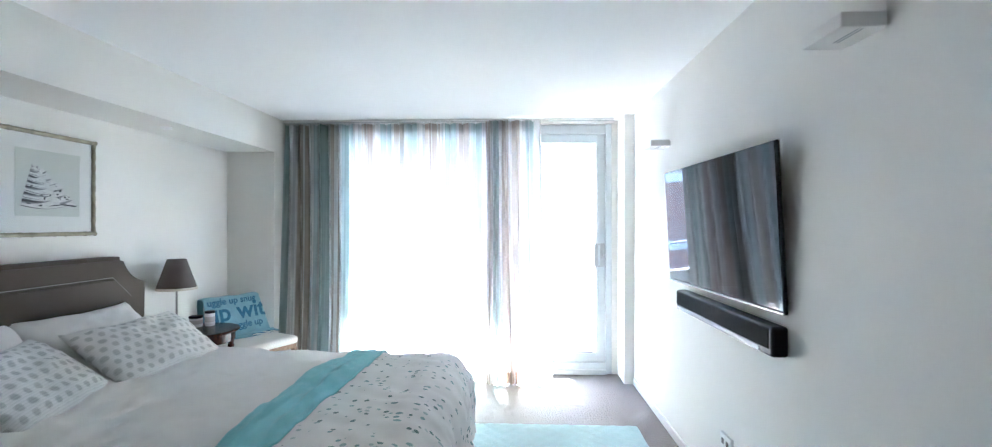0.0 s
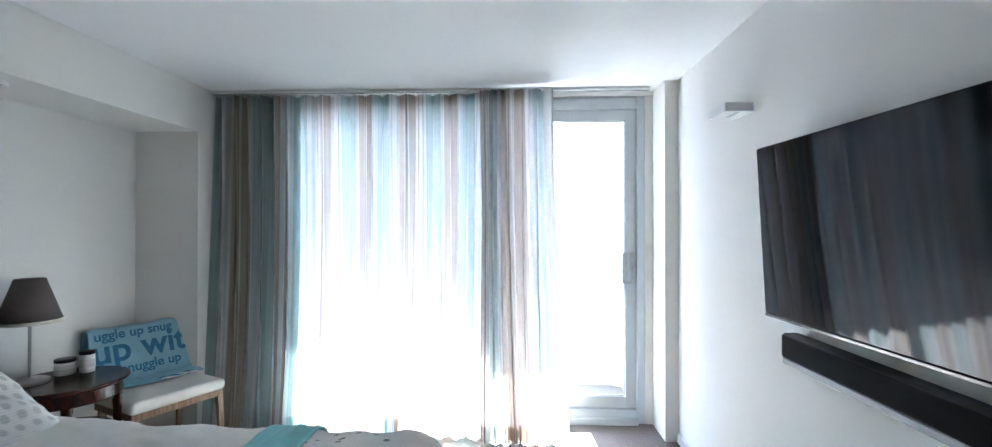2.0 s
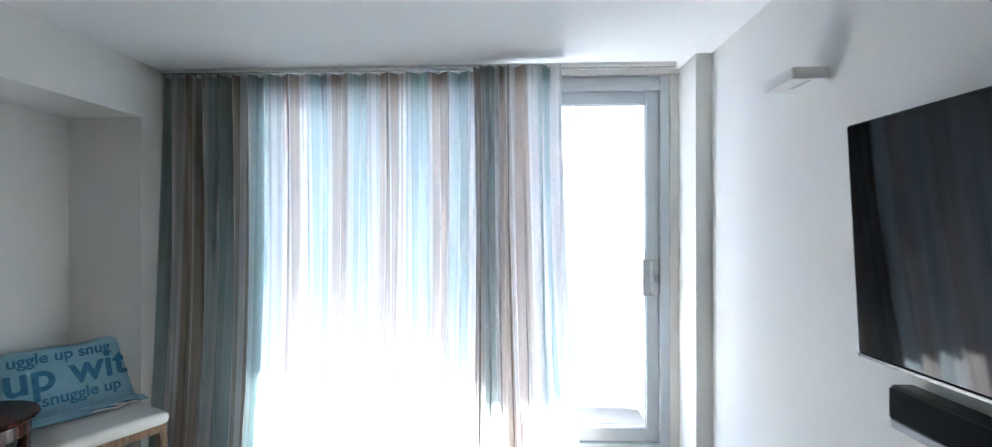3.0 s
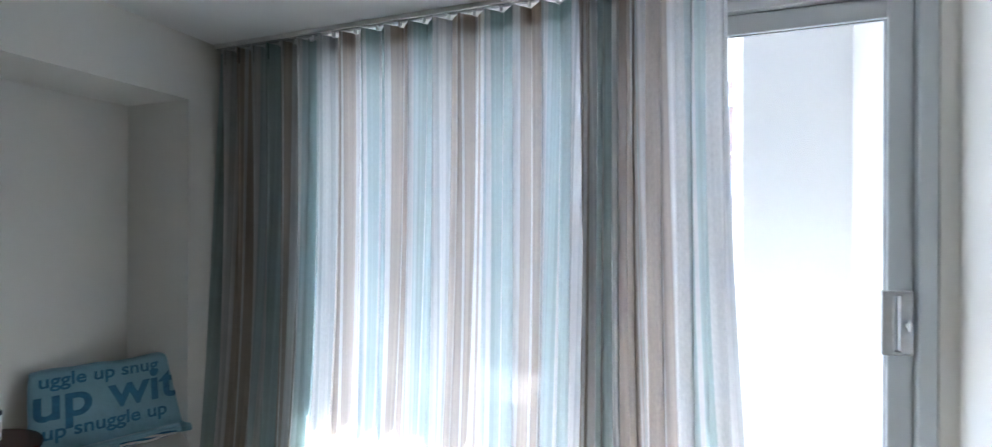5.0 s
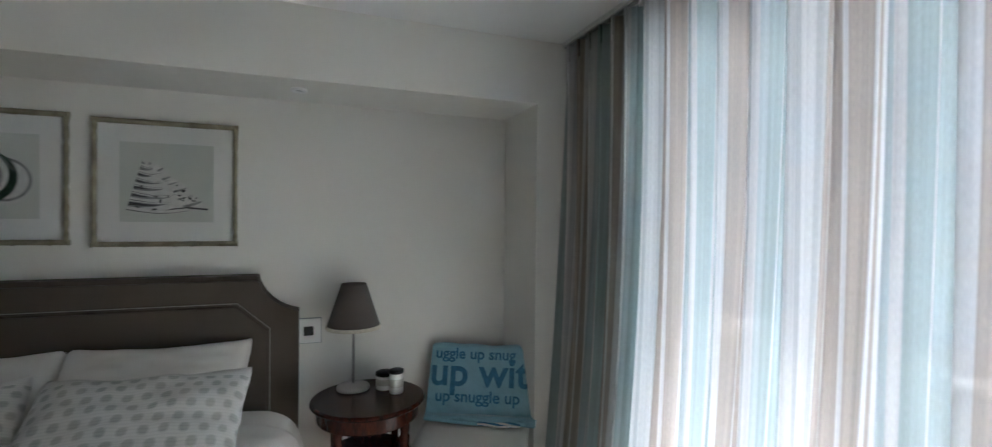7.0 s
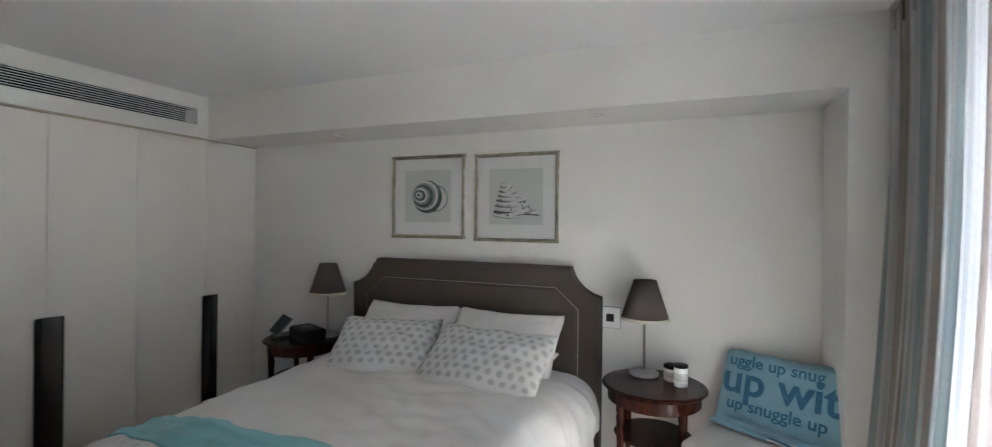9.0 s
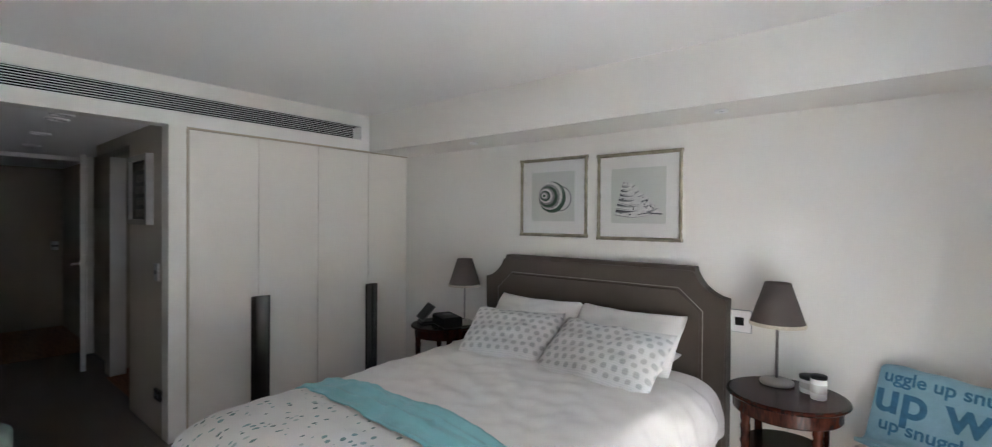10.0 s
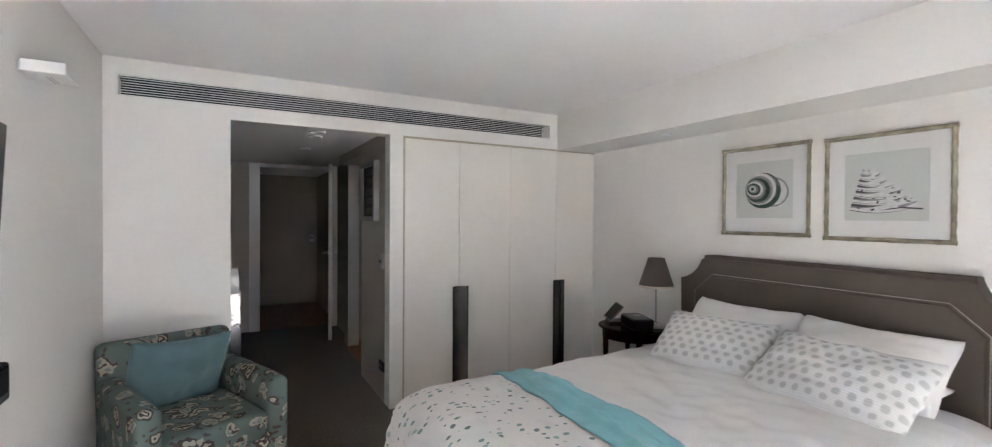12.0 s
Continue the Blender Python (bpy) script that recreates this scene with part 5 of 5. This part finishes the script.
def chair_blanket():
    base = material("pale_blue_fleece", (0.24, 0.425, 0.51), 0.9, var=0.09, scale=9, bump=0.8, bump_scale=26, sheen=0.3, spec=0.2)
    ink = material("blue_fleece_lettering", (0.045, 0.165, 0.275), 0.9, var=0.22, scale=26, bump=0.6, bump_scale=40)
    for mt in (base, ink):
        mt.node_tree.nodes["Bump"].inputs["Distance"].default_value = 0.012
    th = thing("folded_blanket", CM, "pale blue fleece blanket with blue words, folded over a chair", "blanket")
    bm = bmesh.new()
    prof = [(-0.30, 0.50), (-0.305, 0.62), (-0.345, 0.79), (-0.33, 0.812), (-0.285, 0.812), (-0.267, 0.806), (-0.262, 0.79), (-0.23, 0.678), (-0.20, 0.573), (-0.172, 0.475), (-0.165, 0.457), (-0.155, 0.452), (-0.12, 0.454), (-0.07, 0.452)]

    def f(i, j):
        y = -0.265 + 0.555 * j / 30
        x, z = prof[i]
        z = 0.45 + (z - 0.45) * 0.885
        w = 0.006 * math.sin(9 * y + i) * (1 if i in (0, 1, 12, 13) else 0.12)
        w += 0.004 * noise.noise(Vector((y * 9, i * 0.8, 3.0)))
        z += (0.014 * noise.noise(Vector((y * 8, 1.0, 7.0))) if 2 < i < 7 else 0)
        y += 0.012 * noise.noise(Vector((y * 5, i * 0.5, 1.0))) + (0.01 * (i - 7) / 7 if y > 0.2 else 0)
        return (x + w + (0.02 * math.sin(7 * y) if i == 13 else 0), y, z + abs(w) + (0.008 * math.sin(11 * y + 1) if i in (12, 13) else 0))
    sheet(bm, len(prof) - 1, 30, f)
    ob = part("cloth", bm, base, th, smooth=True)
    md = ob.modifiers.new("thick", "SOLIDIFY")
    md.thickness, md.offset = 0.010, 0
    md = ob.modifiers.new("soft", "SUBSURF")
    md.levels = md.render_levels = 2
    # hem folds in front
    for k in range(3):
        bm = bmesh.new()
        tube(bm, [(-0.10 + 0.018 * k + 0.012 * math.sin(5 * y + k), y, 0.462 + 0.007 * math.sin(9 * y + 2 * k)) for y in [-0.25 + 0.025 * i for i in range(21)]], 0.011, 8)
        part("fold", bm, base, th, smooth=True)
    for k in range(4):
        bm = bmesh.new()
        tube(bm, [(-0.050 + 0.009 * k + 0.005 * math.sin(31 * y + k), y, 0.462 + 0.004 * math.sin(44 * y + 2 * k)) for y in [0.02 + 0.012 * i for i in range(18)]], 0.0045, 6)
        part("fringe", bm, SEATF if k % 2 else ink, th, "pale and dark striped edge", smooth=True)
    # words lie on the front face, which leans back
    up = Vector((-0.097, 0, 0.301)).normalized()
    rt = Vector((0, 1, 0))
    nrm = rt.cross(up)
    o = Vector((-0.165, 0, 0.45)) + nrm * 0.0075

    def at(y, s):
        mm = Matrix((rt, up, nrm)).transposed().to_4x4()
        mm.translation = o + rt * y + up * s
        return mm
    for line, size, y0, s0 in ((("uggle", "up", "snug"), 0.078, -0.235, 0.276), (("up", "wit"), 0.203, -0.258, 0.142), (("up", "snuggle", "up"), 0.080, -0.225, 0.062)):
        y = y0
        for w in line:
            ob = letters(w, size, ink, th, at(y, s0), "printed_word")
            y += max(v.co.x for v in ob.data.vertices) + size * 0.30


chair_blanket()


# ---- screen wall ----
def television():
    tilt = -3.0
    th = thing("television", pose(1.268, 2.203, 1.043, 0, 0, 2.4) @ pose(0, 0, 0, 0, tilt, 0), "large black flat television tilted down on the wall", "television")
    w, h = 0.578, 0.648
    bm = bmesh.new()
    box(bm, 0.002, 0.016, -w, w, 0, h, 0.003)
    part("casing", bm, BLACK, th)
    bm = bmesh.new()
    box(bm, 0.015, 0.05, -w + 0.16, w - 0.12, 0.05, h - 0.15, 0.01)
    part("back_cover", bm, BLACK, th)
    bm = bmesh.new()
    box(bm, -0.002, 0.0025, -w + 0.004, w - 0.004, 0.014, h - 0.005)
    part("screen", bm, SCREEN, th, "glossy dark screen")
    bm = bmesh.new()
    box(bm, -0.004, 0.003, -w, w, -0.001, 0.010, 0.002)
    part("bottom_bezel", bm, DARKSTEEL, th, "thin silver lower bezel")
    bm = bmesh.new()
    box(bm, 0.046, 0.056, -0.16, 0.16, 0.2, 0.4)
    part("bracket", bm, BLACK, th)


television()


def soundbar():
    th = thing("soundbar", pose(XR, 2.158, 0.884), "black wall-mounted soundbar with a silver lower edge", "soundbar")
    L = 0.525
    bm = bmesh.new()
    box(bm, -0.075, -0.012, -L, L, 0.0, 0.114, 0.012, 3)
    part("body", bm, BLACK, th)
    bm = bmesh.new()
    box(bm, -0.078, -0.07, -L + 0.02, L - 0.004, 0.028, 0.106, 0.004)
    part("grille", bm, GRILLCLOTH, th, "black speaker cloth")
    bm = bmesh.new()
    box(bm, -0.0785, -0.07, -L + 0.09, L - 0.012, 0.004, 0.026, 0.003)
    part("silver_strip", bm, material("dull_silver", (0.21, 0.21, 0.22), 0.5, 0.5, var=0.03), th, "silver strip")
    for y in (-0.3, 0.3):
        bm = bmesh.new()
        box(bm, -0.014, 0.0, y - 0.03, y + 0.03, 0.03, 0.08)
        part("bracket", bm, BLACK, th)


soundbar()


def sconce(m):
    th = thing("wall_light", m, "white plaster slab wall light, unlit", "wall light", "slab wall lights")
    bm = bmesh.new()
    box(bm, -0.135, -0.012, -0.09, 0.09, 0.0, 0.042, 0.004)
    box(bm, -0.012, 0.0, -0.07, 0.07, 0.004, 0.038, 0.002)
    part("body", bm, TRIM, th)
    bm = bmesh.new()
    box(bm, -0.125, -0.03, -0.075, 0.075, 0.038, 0.044, 0.001, 1)
    part("diffuser", bm, WHITEP, th, "frosted top diffuser")
    bm = bmesh.new()
    box(bm, -0.080, -0.077, -0.075, 0.03, -0.0012, 0.002)
    box(bm, -0.069, -0.066, -0.075, 0.03, -0.0012, 0.002)
    part("slot", bm, UPSTAND, th, "twin grey slots underneath")
    return th


s1 = sconce(pose(XR, 3.10, 1.893))
copy_thing(s1, pose(XR, 1.25, 1.915))


# ---- rug ----
def rug():
    th = thing("rug", pose(0.44, 2.3, 0.0), "pale aqua quilted rug beside the bed", "rug")
    bm = bmesh.new()
    nx, ny = 90, 104

    def f(i, j):
        x, y = -0.69 + 1.38 * i / nx, -0.82 + 1.64 * j / ny
        e = min(i, nx - i, j, ny - j)
        a, b = math.sin((x + y) * 30), math.sin((x - y) * 30)
        return (x + 0.004 * noise.noise(Vector((x * 9, y * 9, 0))), y + 0.004 * noise.noise(Vector((x * 9, y * 9, 5))), 0.003 if e == 0 else 0.013 + 0.007 * math.sqrt(abs(a * b)) + 0.002 * noise.noise(Vector((x * 40, y * 40, 2))))
    sheet(bm, nx, ny, f)
    part("pile", bm, RUGM, th, smooth=True)


rug()


# ---- armchair ----
def floral():
    m = material("floral_upholstery", (0.13, 0.172, 0.155), 0.9, var=0.08, scale=9, bump=0.3, bump_scale=450, spec=0.2, fine=0.2)
    nt, b = nodes_of(m)
    base = b.inputs["Base Color"].links[0].from_socket
    tc = nt.nodes.new("ShaderNodeTexCoord")
    wp = nt.nodes.new("ShaderNodeTexNoise")
    wp.inputs["Scale"].default_value = 13
    wp.inputs["Detail"].default_value = 2
    mixv = nt.nodes.new("ShaderNodeVectorMath")
    mixv.operation = "MULTIPLY_ADD"
    mixv.inputs[1].default_value = (0.11, 0.11, 0.11)
    nt.links.new(tc.outputs["Object"], wp.inputs["Vector"])
    nt.links.new(wp.outputs["Color"], mixv.inputs[0])
    nt.links.new(tc.outputs["Object"], mixv.inputs[2])

    def layer(scale, below, above, src, colour, offset):
        mp = nt.nodes.new("ShaderNodeMapping")
        mp.inputs["Location"].default_value = offset
        nt.links.new(mixv.outputs[0], mp.inputs[0])
        vo = nt.nodes.new("ShaderNodeTexVoronoi")
        vo.inputs["Scale"].default_value = scale
        nt.links.new(mp.outputs[0], vo.inputs["Vector"])
        c = nt.nodes.new("ShaderNodeMath")
        c.operation = "LESS_THAN"
        c.inputs[1].default_value = below
        nt.links.new(vo.outputs["Distance"], c.inputs[0])
        g = nt.nodes.new("ShaderNodeMath")
        g.operation = "GREATER_THAN"
        g.inputs[1].default_value = above
        nt.links.new(vo.outputs["Distance"], g.inputs[0])
        k = nt.nodes.new("ShaderNodeMath")
        k.operation = "MULTIPLY"
        nt.links.new(c.outputs[0], k.inputs[0])
        nt.links.new(g.outputs[0], k.inputs[1])
        mx = nt.nodes.new("ShaderNodeMix")
        mx.data_type = "RGBA"
        nt.links.new(k.outputs[0], mx.inputs[0])
        nt.links.new(src, mx.inputs[6])
        mx.inputs[7].default_value = (*colour, 1)
        return mx.outputs[2]
    s = layer(7.5, 0.38, 0.0, base, (0.075, 0.062, 0.055), (0, 0, 0))
    s = layer(7.5, 0.29, 0.20, s, (0.40, 0.37, 0.29), (0, 0, 0))
    s = layer(7.5, 0.13, 0.0, s, (0.42, 0.39, 0.31), (0, 0, 0))
    s = layer(9.0, 0.32, 0.0, s, (0.38, 0.35, 0.27), (0.37, 0.81, 0.2))
    s = layer(9.0, 0.22, 0.12, s, (0.18, 0.24, 0.22), (0.37, 0.81, 0.2))
    s = layer(20.0, 0.24, 0.0, s, (0.09, 0.075, 0.065), (0.7, 0.1, 0.5))
    nt.links.new(s, b.inputs["Base Color"])
    return m


AM = pose(0.862, 0.560, 0, 0, 0, 22)


def armchair():
    fab = floral()
    th = thing("armchair", AM, "compact armchair in teal floral upholstery", "armchair")
    bm = bmesh.new()
    box(bm, -0.33, 0.33, -0.33, 0.36, 0.10, 0.27, 0.02, 3)
    part("base", bm, fab, th)
    bm = bmesh.new()
    box(bm, -0.235, 0.235, -0.22, 0.375, 0.27, 0.42, 0.045, 4)
    part("seat_cushion", bm, fab, th, smooth=True)
    for s in (-1, 1):
        bm = bmesh.new()
        box(bm, -0.055, 0.055, -0.34, 0.365, 0.10, 0.575, 0.045, 5, m=pose(s * 0.29, 0, 0))
        part("arm", bm, fab, th, smooth=True)
    bm = bmesh.new()
    box(bm, -0.33, 0.33, -0.07, 0.08, 0.10, 0.745, 0.05, 5, m=pose(0, -0.31, 0, 8))
    part("backrest", bm, fab, th, smooth=True)
    for x in (-0.29, 0.29):
        for y in (-0.3, 0.31):
            bm = bmesh.new()
            lathe(bm, [(0.014, 0), (0.022, 0.10)], 12, (x, y, 0))
            part("foot", bm, MAHOG, th)


armchair()
cu = thing("scatter_cushion", AM @ pose(0.035, -0.115, 0.585, 68, 0, 0) @ pose(0, 0, 0, 0, 0, 3), "plain teal cotton cushion on an armchair", "cushion")
pillow_mesh("cover", 0.49, 0.46, 0.15, CUSH, cu, seed=23)
